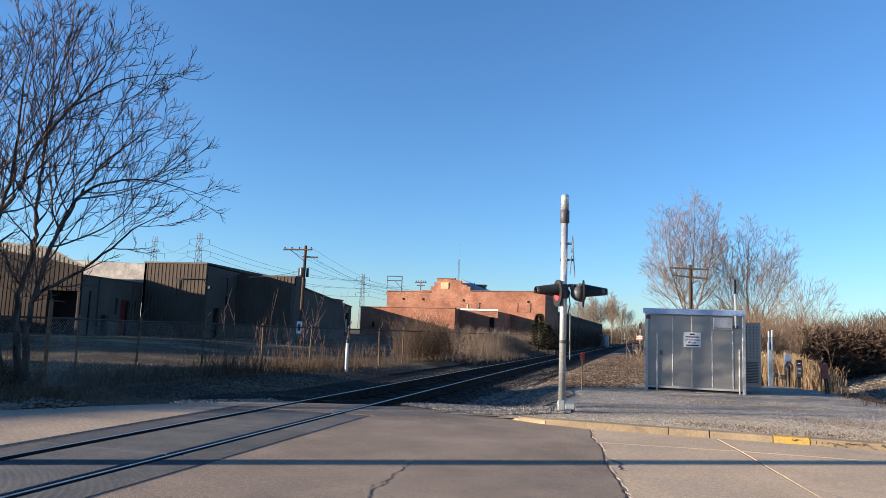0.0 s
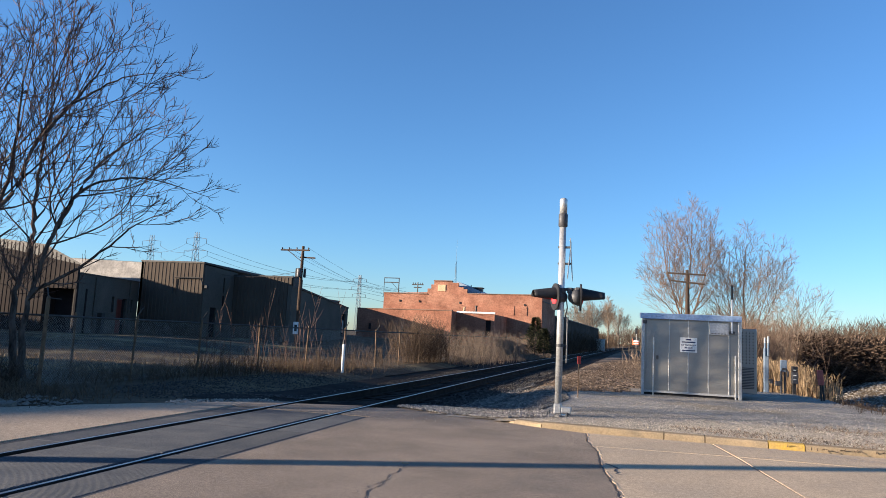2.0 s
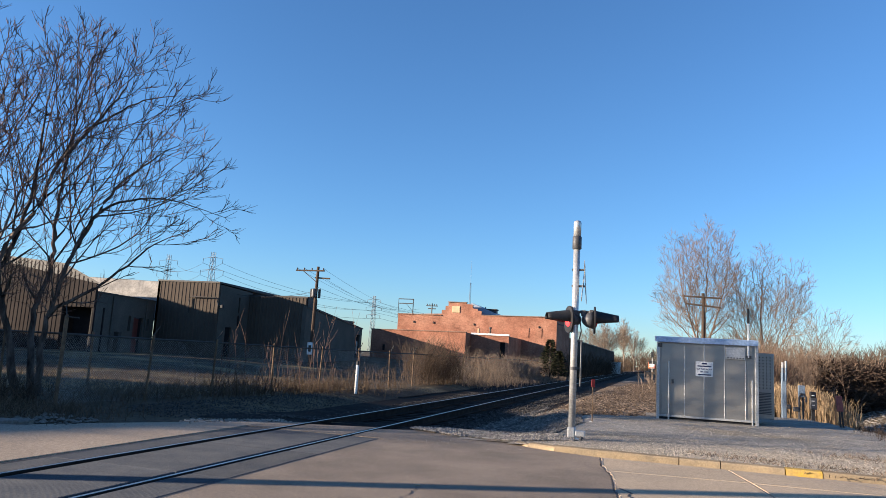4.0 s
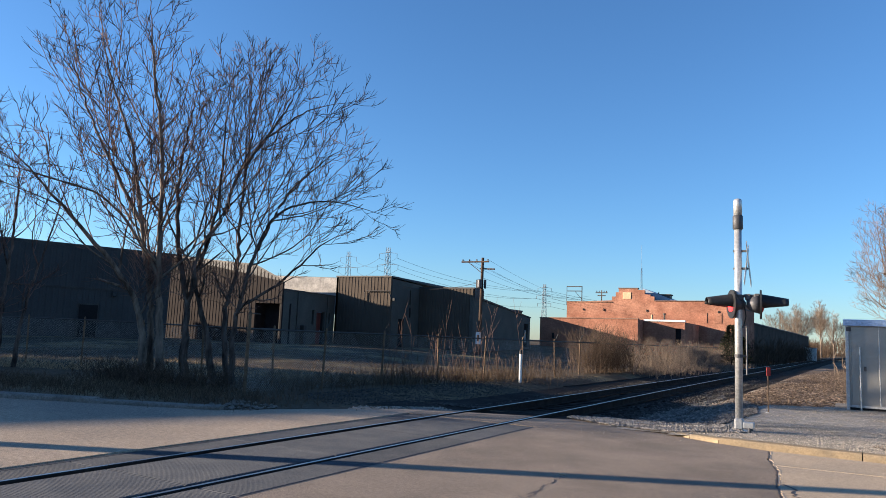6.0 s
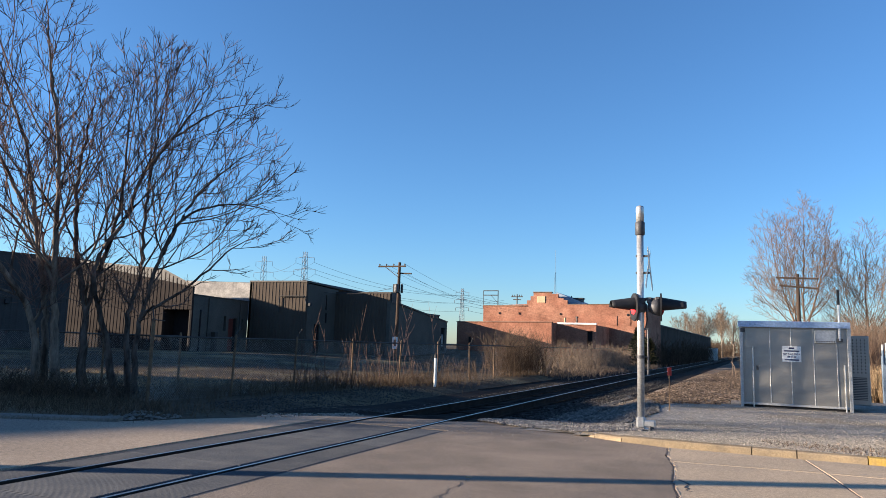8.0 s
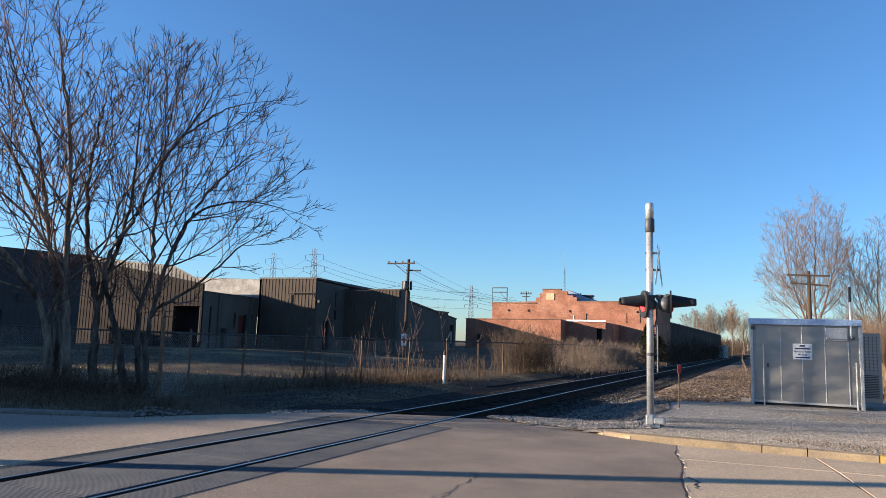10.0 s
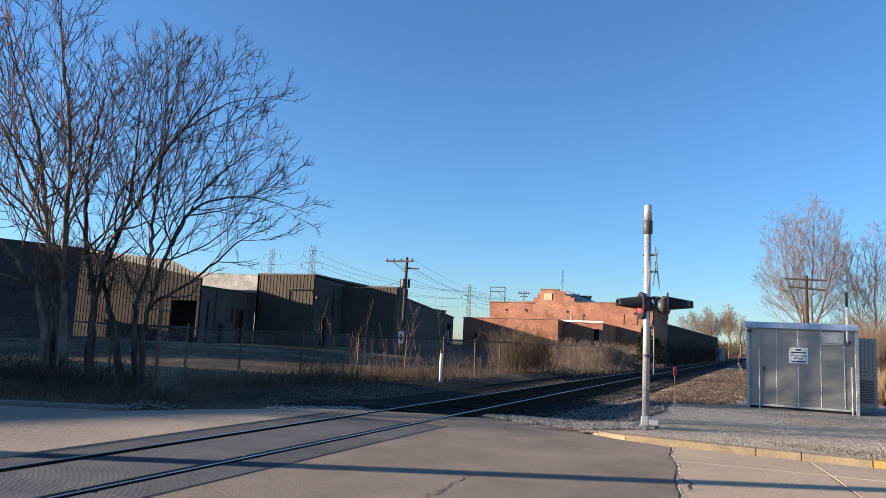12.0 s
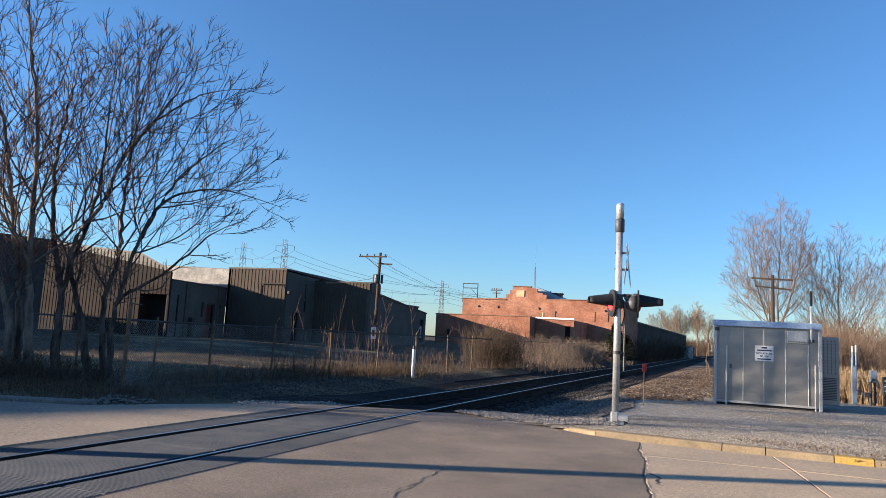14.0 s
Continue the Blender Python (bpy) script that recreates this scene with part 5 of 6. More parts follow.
    # thin water shoots bristling round the stems
    for x, y, z, m in shoots:
        for k in range(m):
            p = Vector((x + rg.gauss(0, 0.12), y + rg.gauss(0, 0.12), z + rg.gauss(0, 0.25)))
            q, ra, di = limb(cr, p, Vector((rg.gauss(0, 0.55), rg.gauss(0, 0.45), rg.uniform(0.15, 1.0))).normalized(), rg.uniform(0.5, 1.5), 0.010, 0.005, 5, 3, rg, 0.05, 0.14)
            for j in (2, 3, 4):
                limb(cr, q[j], side_way(di[j], rg.uniform(0.4, 0.9), rg), rg.uniform(0.15, 0.5), 0.006, 0.004, 2, 3, rg, 0.1, 0.12)
    part("trunk", tr, barkmat, t, smooth=True)
    part("crown", cr, mat, t, "bare leafless crown of fine twigs")
    return t


grown_tree("street_tree", (-16.9, 13.39, -0.05), 50, [
    (0.15, [(0.2, -0.2, -0.2), (0.1, -0.3, 1.3), (-0.2, -0.4, 2.3), (-0.8, -0.7, 3.2), (-1.8, -1.1, 4.3), (-3.6, -2.0, 6.2)]),
    (0.13, [(0.4, 0.1, -0.2), (0.3, 0.1, 1.3), (0.3, 0.2, 1.9), (-0.2, 0.4, 4.5), (-0.7, 0.5, 6.9), (-1.6, 0.8, 9.3), (-2.0, 1.1, 11.3)]),
    (0.155, [(0.7, -0.3, -0.2), (0.5, -0.3, 1.8), (0.4, -0.4, 2.9), (0.3, -0.6, 4.8), (0.2, -0.7, 6.6), (-0.2, -1.0, 8.9), (-0.5, -1.3, 10.9)]),
    (0.055, [(0.4, -0.4, 2.9), (-0.3, -0.6, 4.1), (-1.2, -1.2, 5.0), (-2.4, -2.1, 5.2), (-3.4, -2.9, 5.3)]),
    (0.06, [(-0.2, 0.4, 4.5), (-1.2, 0.6, 6.3), (-2.2, 1.2, 8.3), (-3.0, 1.8, 10.6)]),
    (0.05, [(0.3, 0.2, 1.9), (0.0, 1.2, 4.0), (-0.6, 2.2, 6.0), (-0.9, 3.0, 8.2)]),
], [(-1.6, 0, 7.7, 2.95, 3.3, 4.3, 3.0), (-2.4, -0.5, 5.6, 2.1, 2.4, 1.8, 1.0), (0.5, -0.3, 6.6, 1.7, 2.4, 3.0, 1.0)],
    "bare multi-stemmed tree with pale smooth trunks", 21, barkmat="palebark", shoots=((-0.1, -0.4, 2.6, 26), (0.3, 0.2, 2.8, 22), (0.45, -0.4, 3.2, 22)))
grown_tree("street_tree", (-15.94, 14.08, -0.05), 50, [
    (0.15, [(0.1, 0.0, -0.2), (0.1, 0.0, 1.3), (0.1, 0.1, 2.1), (-0.2, 0.3, 3.4), (-0.4, 0.5, 4.8), (-0.4, 0.8, 6.6), (-0.1, 1.5, 9.4)]),
    (0.07, [(0.1, 0.1, 2.1), (0.2, 0.0, 3.0), (0.5, -0.2, 4.1), (0.7, -0.7, 5.7), (0.7, -1.3, 7.4), (0.8, -1.9, 8.8)]),
], [(0.2, 0.1, 7.3, 1.8, 2.4, 3.4, 1.0)],
    "bare dark-barked tree among its neighbours by the fence", 22, barkmat="bark", shoots=((0.1, 0.0, 2.4, 18), (-0.1, 0.2, 3.2, 10)))
grown_tree("street_tree", (-15.24, 15.06, -0.05), 50, [
    (0.12, [(-0.2, -0.1, -0.2), (-0.5, -0.1, 1.3), (-0.7, -0.2, 2.0), (-1.0, -0.3, 3.1), (-0.8, -0.4, 4.0), (-0.3, -0.6, 4.9), (0.0, -0.8, 6.1), (0.9, -1.0, 7.4), (2.0, -1.3, 8.2), (3.1, -1.6, 8.5)]),
    (0.11, [(0.2, 0.2, -0.2), (0.0, 0.2, 1.4), (0.0, 0.3, 2.2), (0.2, 0.4, 3.4), (0.2, 0.5, 4.8), (0.3, 0.7, 6.8), (0.7, 1.0, 10.4)]),
    (0.11, [(0.3, -0.3, -0.2), (0.2, -0.3, 1.3), (0.3, -0.4, 2.2), (0.6, -0.6, 3.7), (1.2, -0.7, 5.0), (2.6, -1.0, 5.5), (4.3, -1.3, 5.2)]),
    (0.05, [(0.3, -0.4, 2.2), (0.9, -0.6, 2.6), (1.6, -1.0, 3.2), (2.4, -1.8, 4.1), (3.1, -2.6, 4.5)]),
    (0.05, [(0.0, -0.8, 6.1), (1.1, -0.5, 8.0), (2.0, 0.1, 10.0)]),
    (0.055, [(0.6, -0.6, 3.7), (1.5, -0.2, 5.7), (2.8, 0.7, 7.2), (3.8, 1.5, 8.0)]),
], [(1.15, 0.0, 7.4, 3.6, 3.1, 3.65, 3.0), (2.6, -0.6, 5.5, 2.2, 2.2, 1.5, 1.0), (0.9, -0.6, 4.1, 1.7, 1.4, 0.9, 0.3)],
    "bare spreading tree with several thin dark stems", 23, barkmat="bark", shoots=((0.0, 0.2, 2.4, 18), (0.3, -0.4, 2.6, 20), (-0.9, -0.3, 3.0, 14)))
grown_tree("street_tree", (-23.3, 13.0, -0.05), 60, [
    (0.12, [(0, 0, -0.2), (0.05, 0, 2.4), (0.1, 0.2, 5.0), (0.0, 0.4, 7.6)]),
    (0.09, [(0.5, 0.2, -0.2), (0.7, 0.2, 2.2), (1.2, 0.1, 4.6), (1.6, 0.0, 7.0)]),
    (0.09, [(-0.4, 0.1, -0.2), (-0.6, 0, 2.2), (-1.2, -0.3, 4.4), (-1.7, -0.4, 6.6)]),
], [(0.1, 0, 6.2, 2.1, 2.1, 2.7, 1.0)], "bare young tree further along the fence", 24, shoots=((0, 0, 2.0, 10),))
# trees further up the street, beyond the view, whose thin shade streaks the gravel
for i, (x, y) in enumerate(((-30.5, 0.6), (-34.0, -0.4))):
    grown_tree("street_tree", (x, y, -0.05), 20 + 70 * i, [
        (0.2, [(0, 0, -0.2), (0.1, 0, 3.0), (0.0, 0.3, 6.0), (0.2, 0.2, 11.0)]),
        (0.09, [(0.1, 0, 3.0), (1.0, 0.4, 5.5), (1.8, 0.8, 9.0)]),
        (0.09, [(0.1, 0, 3.0), (-1.0, -0.3, 5.5), (-2.0, -0.6, 8.6)]),
    ], [(0.1, 0, 8.2, 2.8, 2.8, 3.4, 1.0)], "tall bare street tree further up the street", 25 + i, gaps=(0.8, 0.6, 0.6), tip=0.008)

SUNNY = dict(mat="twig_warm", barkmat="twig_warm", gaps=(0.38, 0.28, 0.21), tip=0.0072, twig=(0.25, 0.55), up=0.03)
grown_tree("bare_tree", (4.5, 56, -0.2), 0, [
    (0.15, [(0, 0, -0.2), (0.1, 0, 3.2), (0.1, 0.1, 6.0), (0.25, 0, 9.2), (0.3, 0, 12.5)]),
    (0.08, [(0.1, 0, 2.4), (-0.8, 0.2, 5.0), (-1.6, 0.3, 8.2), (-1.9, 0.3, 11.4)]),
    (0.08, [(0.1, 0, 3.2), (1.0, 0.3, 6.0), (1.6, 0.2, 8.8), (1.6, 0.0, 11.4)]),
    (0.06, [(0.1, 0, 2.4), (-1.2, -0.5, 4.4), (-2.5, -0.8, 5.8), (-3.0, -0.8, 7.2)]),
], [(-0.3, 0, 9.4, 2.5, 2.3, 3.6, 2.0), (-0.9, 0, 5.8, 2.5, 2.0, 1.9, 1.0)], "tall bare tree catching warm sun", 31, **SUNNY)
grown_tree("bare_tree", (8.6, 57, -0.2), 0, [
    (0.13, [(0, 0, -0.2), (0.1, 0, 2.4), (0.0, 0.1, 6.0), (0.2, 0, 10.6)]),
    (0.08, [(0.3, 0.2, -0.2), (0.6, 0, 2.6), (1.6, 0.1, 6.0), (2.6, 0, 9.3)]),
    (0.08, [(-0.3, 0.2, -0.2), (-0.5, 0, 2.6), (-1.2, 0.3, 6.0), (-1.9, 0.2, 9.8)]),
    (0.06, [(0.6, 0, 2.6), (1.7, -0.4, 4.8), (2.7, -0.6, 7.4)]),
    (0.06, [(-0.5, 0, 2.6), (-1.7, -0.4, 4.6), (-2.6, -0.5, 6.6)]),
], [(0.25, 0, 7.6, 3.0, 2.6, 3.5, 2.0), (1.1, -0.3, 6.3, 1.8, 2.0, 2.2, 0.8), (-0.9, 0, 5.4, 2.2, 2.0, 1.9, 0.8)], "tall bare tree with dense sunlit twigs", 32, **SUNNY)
grown_tree("bare_tree", (8.3, 38.5, -0.1), 0, [
    (0.035, [(0, 0, -0.2), (0.05, 0, 1.6), (0.1, 0, 4.6)]),
    (0.03, [(0.1, 0, -0.2), (0.4, 0, 1.8), (0.9, 0.1, 3.4), (1.2, 0, 4.3)]),
    (0.03, [(-0.1, 0, -0.2), (-0.3, 0, 1.8), (-0.7, 0.1, 3.2), (-1.1, 0, 4.2)]),
], [(0.05, 0, 3.5, 1.3, 1.0, 1.1, 1.0)], "small bare tree above the dry reeds", 33, gaps=(0.34, 0.3, 0.3), tip=0.006, mat="greybrush", barkmat="greybrush", twig=(0.2, 0.5), heart=(0, 0, 0.3))
for i, (x, y, k) in enumerate(((-11, 215, 1.7), (-9.5, 205, 1.4), (-5.8, 228, 1.95), (10.5, 250, 1.2), (-16, 230, 1.6), (-3.0, 262, 1.7))):
    grown_tree("bare_tree", (x, y, 0.5), 40 * i, [
        (0.25, [(0, 0, -0.6), (0.1, 0, 2.2 * k), (0.0, 0.2, 7.6 * k)]),
        (0.12, [(0.1, 0, 2.2 * k), (1.4 * k, 0.4, 4.5 * k), (2.2 * k, 0.6, 6.6 * k)]),
        (0.12, [(0.1, 0, 2.2 * k), (-1.4 * k, -0.3, 4.2 * k), (-2.2 * k, -0.5, 6.2 * k)]),
    ], [(0, 0, 5.2 * k, 2.9 * k, 2.9 * k, 3.1 * k, 1.0)], "far bare tree at the bend of the track", 40 + i, gaps=(0.5, 0.5, 0.6), tip=0.022, mat="greybrush", barkmat="greybrush", twig=(0.5, 1.2))


# ---- brush, reeds, grass ----
def brush_patch(name, pts, stems, height, mat, label, seed, r=0.008, forks=5, lean=0.25, category="brush", sub=0.45, zf=None):
    """Thin upright stems with short side twigs, grown from a list of base places."""
    rg = random.Random(seed)
    b = Build()
    for _ in range(stems):
        x, y = pts(rg)
        z = (zf or ground_z)(x, y) - 0.03
        h = height(x, y) * rg.uniform(0.5, 1.1)
        d = Vector((rg.gauss(0, lean), rg.gauss(0, lean), 1)).normalized()
        seg = 2 if h < 0.35 else 4
        p, ra, di = limb(b, Vector((x, y, z)), d, h, r * 1.3, r * 0.6, seg, 3, rg, 0.02, 0.08)
        for k in range(forks):
            j = rg.randint(1, seg)
            limb(b, p[j], side_way(di[j], rg.uniform(0.3, 0.9), rg), h * sub * rg.uniform(0.4, 1.0), r * 0.8, r * 0.5, 1 if h < 0.35 else 2, 3, rg, 0.08, 0.12)
    return tagged(part(name, b, mat), label, category, kind="stuff")


def along(line, w):
    segs = [(Vector(a), Vector(c)) for a, c in zip(line, line[1:])]
    tot = sum((c - a).length for a, c in segs)

    def pick(rg):
        t = rg.uniform(0, tot)
        for a, c in segs:
            L = (c - a).length
            if t <= L:
                q = a + (c - a) * (t / L)
                return q.x + rg.gauss(0, w), q.y + rg.gauss(0, w)
            t -= L
        return segs[-1][1].x, segs[-1][1].y
    return pick


FENCE = [(-12.4, 13.2), (-12.3, 19), (-11.6, 25), (-10.95, 31), (-11.0, 38), (-10.4, 60), (-9.9, 76)]
brush_patch("brush", along([(-11.3, 36), (-10.9, 42)], 0.5), 420, lambda x, y: 2.0, "brush", "dark leafless bush against the fence", 51, 0.007, 9, 0.26)
brush_patch("brush", along([(-11.0, 40), (-10.4, 55), (-9.8, 76)], 0.8), 1100, lambda x, y: 1.6, "greybrush", "tangled sunlit brown brush along the fence", 52, 0.0055, 9, 0.22)
brush_patch("brush", along([(-12.2, 19), (-11.5, 25), (-10.9, 32)], 0.5), 300, lambda x, y: 0.9, "brush", "thin dry weeds along the fence", 53, 0.006, 4, 0.2)
brush_patch("brush", along([(-8.5, 84), (-6.2, 168)], 1.0), 900, lambda x, y: 2.6, "brush", "overgrown brush on the trackside slope", 54, 0.02, 6, 0.3)
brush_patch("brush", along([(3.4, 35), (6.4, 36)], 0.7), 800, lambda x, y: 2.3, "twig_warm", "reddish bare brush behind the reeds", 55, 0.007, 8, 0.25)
brush_patch("brush", along([(6.0, 41), (9.6, 42.5)], 0.8), 420, lambda x, y: 3.2, "greybrush", "dense grey-brown thicket beside the brush bank", 70, 0.006, 9, 0.2)
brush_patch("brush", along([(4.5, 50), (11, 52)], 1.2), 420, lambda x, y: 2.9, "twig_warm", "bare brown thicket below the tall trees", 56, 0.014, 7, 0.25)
brush_patch("brush", along([(-12, 190), (-9, 235), (-6, 275)], 1.6), 420, lambda x, y: 4.0, "brush", "far low brush at the bend", 57, 0.04, 5, 0.3)
brush_patch("reeds", along([(4.8, 30.5), (6.2, 30.5), (7.2, 29.8)], 0.45), 2600, lambda x, y: 1.1, "reed", "golden dry reeds behind the meter posts", 58, 0.009, 2, 0.08, "reeds", 0.25)
brush_patch("dry_grass", along([(-26, 9.5), (-18, 10.5), (-12.5, 11.6), (-10.8, 11.8)], 0.9), 5500, lambda x, y: 0.2, "grass", "rough dry grass and leaves under the trees", 59, 0.006, 2, 0.45, "grass", 0.6)
brush_patch("dry_grass", along([(-13, 15), (-12.6, 22), (-11.4, 28)], 0.8), 1700, lambda x, y: 0.4, "grass", "rough dry grass along the fence", 60, 0.007, 2, 0.4, "grass", 0.6)
brush_patch("dry_grass", along([(1.2, 13.6), (3.2, 13.2), (8, 12.95)], 0.25), 5200, lambda x, y: 0.055, "litter", "flattened dry grass and leaves behind the kerb", 61, 0.007, 2, 1.6, "grass", 0.7, pad_z)
brush_patch("dry_grass", along([(3.5, 15.2), (8, 14.6)], 0.35), 1500, lambda x, y: 0.08, "litter", "thin dry grass tufts on the gravel", 65, 0.005, 2, 1.6, "grass", 0.7, pad_z)
brush_patch("dry_grass", along([(6.6, 20), (7.2, 25), (8, 28)], 0.4), 500, lambda x, y: 0.35, "brush", "dark weeds in the ditch", 62, 0.007, 3, 0.4, "grass", 0.6)
brush_patch("dry_grass", along([(-9.5, 40), (-8.6, 60), (-8.2, 80)], 0.5), 1500, lambda x, y: 0.45, "greybrush", "pale dry grass strip beside the brush", 63, 0.012, 2, 0.3, "grass", 0.5)

brush_patch("brush", along([(-17.8, 13.0), (-15.2, 13.0), (-13.2, 12.9)], 0.45), 420, lambda x, y: 0.62, "brush", "matted dead weeds round the tree trunks", 67, 0.007, 6, 0.5)
brush_patch("brush", along([(2.5, 45), (4.5, 80), (8, 140), (13, 220)], 1.3), 1500, lambda x, y: 0.8 + 0.012 * y, "greybrush", "brown brush along the far side of the track", 68, 0.018, 6, 0.3)
brush_patch("dry_grass", along([(-1.5, 23), (-0.3, 40), (2.2, 100)], 0.9), 1800, lambda x, y: 0.16, "brush", "low dead weeds in the leaf litter", 69, 0.007, 3, 0.6, "grass", 0.6)

def in_yard(rg):
    return rg.uniform(-31, -12.8), rg.uniform(16, 31)


brush_patch("dry_grass", in_yard, 5000, lambda x, y: 0.14, "grass", "short dry grass in the yard", 64, 0.008, 1, 0.6, "grass", 0.6)


# band along the sun's direction; its grass takes a golden colour for sunlight
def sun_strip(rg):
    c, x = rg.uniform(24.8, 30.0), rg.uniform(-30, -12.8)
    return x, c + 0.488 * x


brush_patch("dry_grass", sun_strip, 7500, lambda x, y: 0.13, "reed", "short dry grass in the yard's sunlit band, coloured gold for the sun", 66, 0.008, 1, 0.6, "grass", 0.6)


def brush_pile():
    """Long clipped bank of brown brush: a rough core bristling with short twigs and dead leaves."""
    rg = random.Random(71)
    t = thing("brush_bank", (0, 0, 0), "long dense bank of dark brown brush", "hedge")
    core, tw = Build(), Build()
    xs = np.arange(8.5, 40, 0.5)
    for i, x in enumerate(xs):
        y = 39.5 + 0.25 * (x - 9.2)
        for k in range(7):
            a = math.pi * k / 6
            q = 0.93 + 0.10 * noise.noise((x * 0.9, k * 0.8, 5.0))
            core.v.append((float(x), y - math.cos(a) * 1.1 * q, 0.0 + 2.25 * q * math.sin(a) ** 0.3))
    core.f = [(i * 7 + k, i * 7 + k + 1, i * 7 + k + 8, i * 7 + k + 7) for i in range(len(xs) - 1) for k in range(6)]
    part("core", core, "bankbrush", t)
    for _ in range(15000):
        x = rg.uniform(8.6, 30) if rg.random() < 0.3 else rg.uniform(8.6, 16)
        a = rg.uniform(0.0, 2.0)
        y = 39.5 + 0.25 * (x - 9.2) - math.cos(a) * (1.15 + rg.uniform(-0.25, 0.3))
        z = 2.28 * max(0, math.sin(a)) ** 0.3 * rg.uniform(0.05 if a < 0.5 else 0.75, 1.02)
        d = Vector((rg.gauss(0, 1), rg.gauss(-0.4, 0.6), rg.gauss(0.0, 0.45))).normalized()
        L = rg.uniform(0.15, 0.6)
        s = rg.uniform(0.010, 0.030)
        e = d.cross(Vector((0.3, 0.2, 1))).normalized() * s
        up = d.cross(e).normalized() * s
        p = Vector((x, y, z))
        q = p + d * L
        tw.add([tuple(p - e), tuple(p + e), tuple(p + up), tuple(q - e), tuple(q + e), tuple(q + up)], [(0, 1, 4, 3), (1, 2, 5, 4), (2, 0, 3, 5)])
    part("leaves", tw, "bankbrush", t, "withered brown leaves and twigs")


brush_pile()


def far_woods():
    rg = random.Random(81)
    b = Build()
    for i in range(5600):
        x, y = (rg.uniform(18, 150), rg.uniform(150, 260)) if i < 4200 else (rg.uniform(-25, 70), rg.uniform(352, 420))
        h = rg.uniform(7.0, 11.5) * (0.8 + 0.2 * math.sin(x * 0.11) + 0.15 * noise.noise((x * 0.06, y * 0.05, 4.0)))
        d = Vector((rg.gauss(0, 0.1), 0, 1)).normalized()
        p, ra, di = limb(b, Vector((x, y, 0)), d, h * 0.85, 0.09, 0.03, 3, 3, rg, 0.02, 0.06)
        for k in range(7):
            j = rg.randint(1, 3)
            limb(b, p[j], side_way(di[j], rg.uniform(0.3, 0.9), rg), h * rg.uniform(0.15, 0.4), 0.05, 0.025, 1, 3, rg, 0.1, 0.1)
    tagged(part("far_woods", b, "brush"), "distant line of bare brown woods", "woods", kind="stuff")


far_woods()


def saplings():
    rg = random.Random(91)
    for i in range(20):
        y = rg.uniform(18.5, 27)
        x = -12.35 + (y - 19) * 0.12 + rg.gauss(0, 0.35)
        h = rg.uniform(1.0, 2.6)
        s = thing("sapling", (x, y, ground_z(x, y)), "thin bare pale sapling beside the fence", "sapling", "saplings along the fence")
        b = Build()
        p, ra, di = limb(b, Vector((0, 0, -0.05)), Vector((rg.gauss(0, 0.07), rg.gauss(0, 0.07), 1)).normalized(), h, rg.uniform(0.008, 0.013), 0.005, 6, 5, rg, 0.02, 0.05)
        part("stem", b, "twig", s)
        c = Build()
        for k in range(rg.randint(4, 8)):
            j = rg.randint(2, 6)
            limb(c, p[j], side_way(di[j], rg.uniform(0.3, 0.6), rg), h * rg.uniform(0.15, 0.38), 0.006, 0.004, 3, 3, rg, 0.14, 0.08)
        part("crown", c, "twig", s)


saplings()


def evergreen(loc, h, seed):
    rg = random.Random(seed)
    t = thing("evergreen_bush", loc, "dark ragged evergreen bush beside the track", "evergreen")
    part("trunk", Build().tube([(0, 0, -0.2), (0, 0, h * 0.95)], [0.06, 0.02], 6), "bark", t)
    b = Build()
    for _ in range(2600):
        f = rg.random() ** 0.75
        a = rg.uniform(0, 6.28)
        r = (1 - f) ** 0.55 * h * 0.27 * rg.uniform(0.15, 1.15) * (1 + 0.95 * noise.noise((math.cos(a) * 1.9, math.sin(a) * 1.9, f * 4 + seed))) + 0.04
        p = Vector((math.cos(a) * r, math.sin(a) * r, f * h))
        d = Vector((math.cos(a), math.sin(a), rg.uniform(-0.2, 0.6))).normalized()
        e = d.cross(Vector((rg.gauss(0, 1), rg.gauss(0, 1), 1))).normalized() * 0.035
        b.add([tuple(p - e), tuple(p + e), tuple(p + d * 0.28)], [(0, 1, 2)])
    part("needles", b, "ever", t)


evergreen((-8.3, 68, 0.3), 3.3, 5)
evergreen((-7.7, 70, 0.2), 2.4, 6)


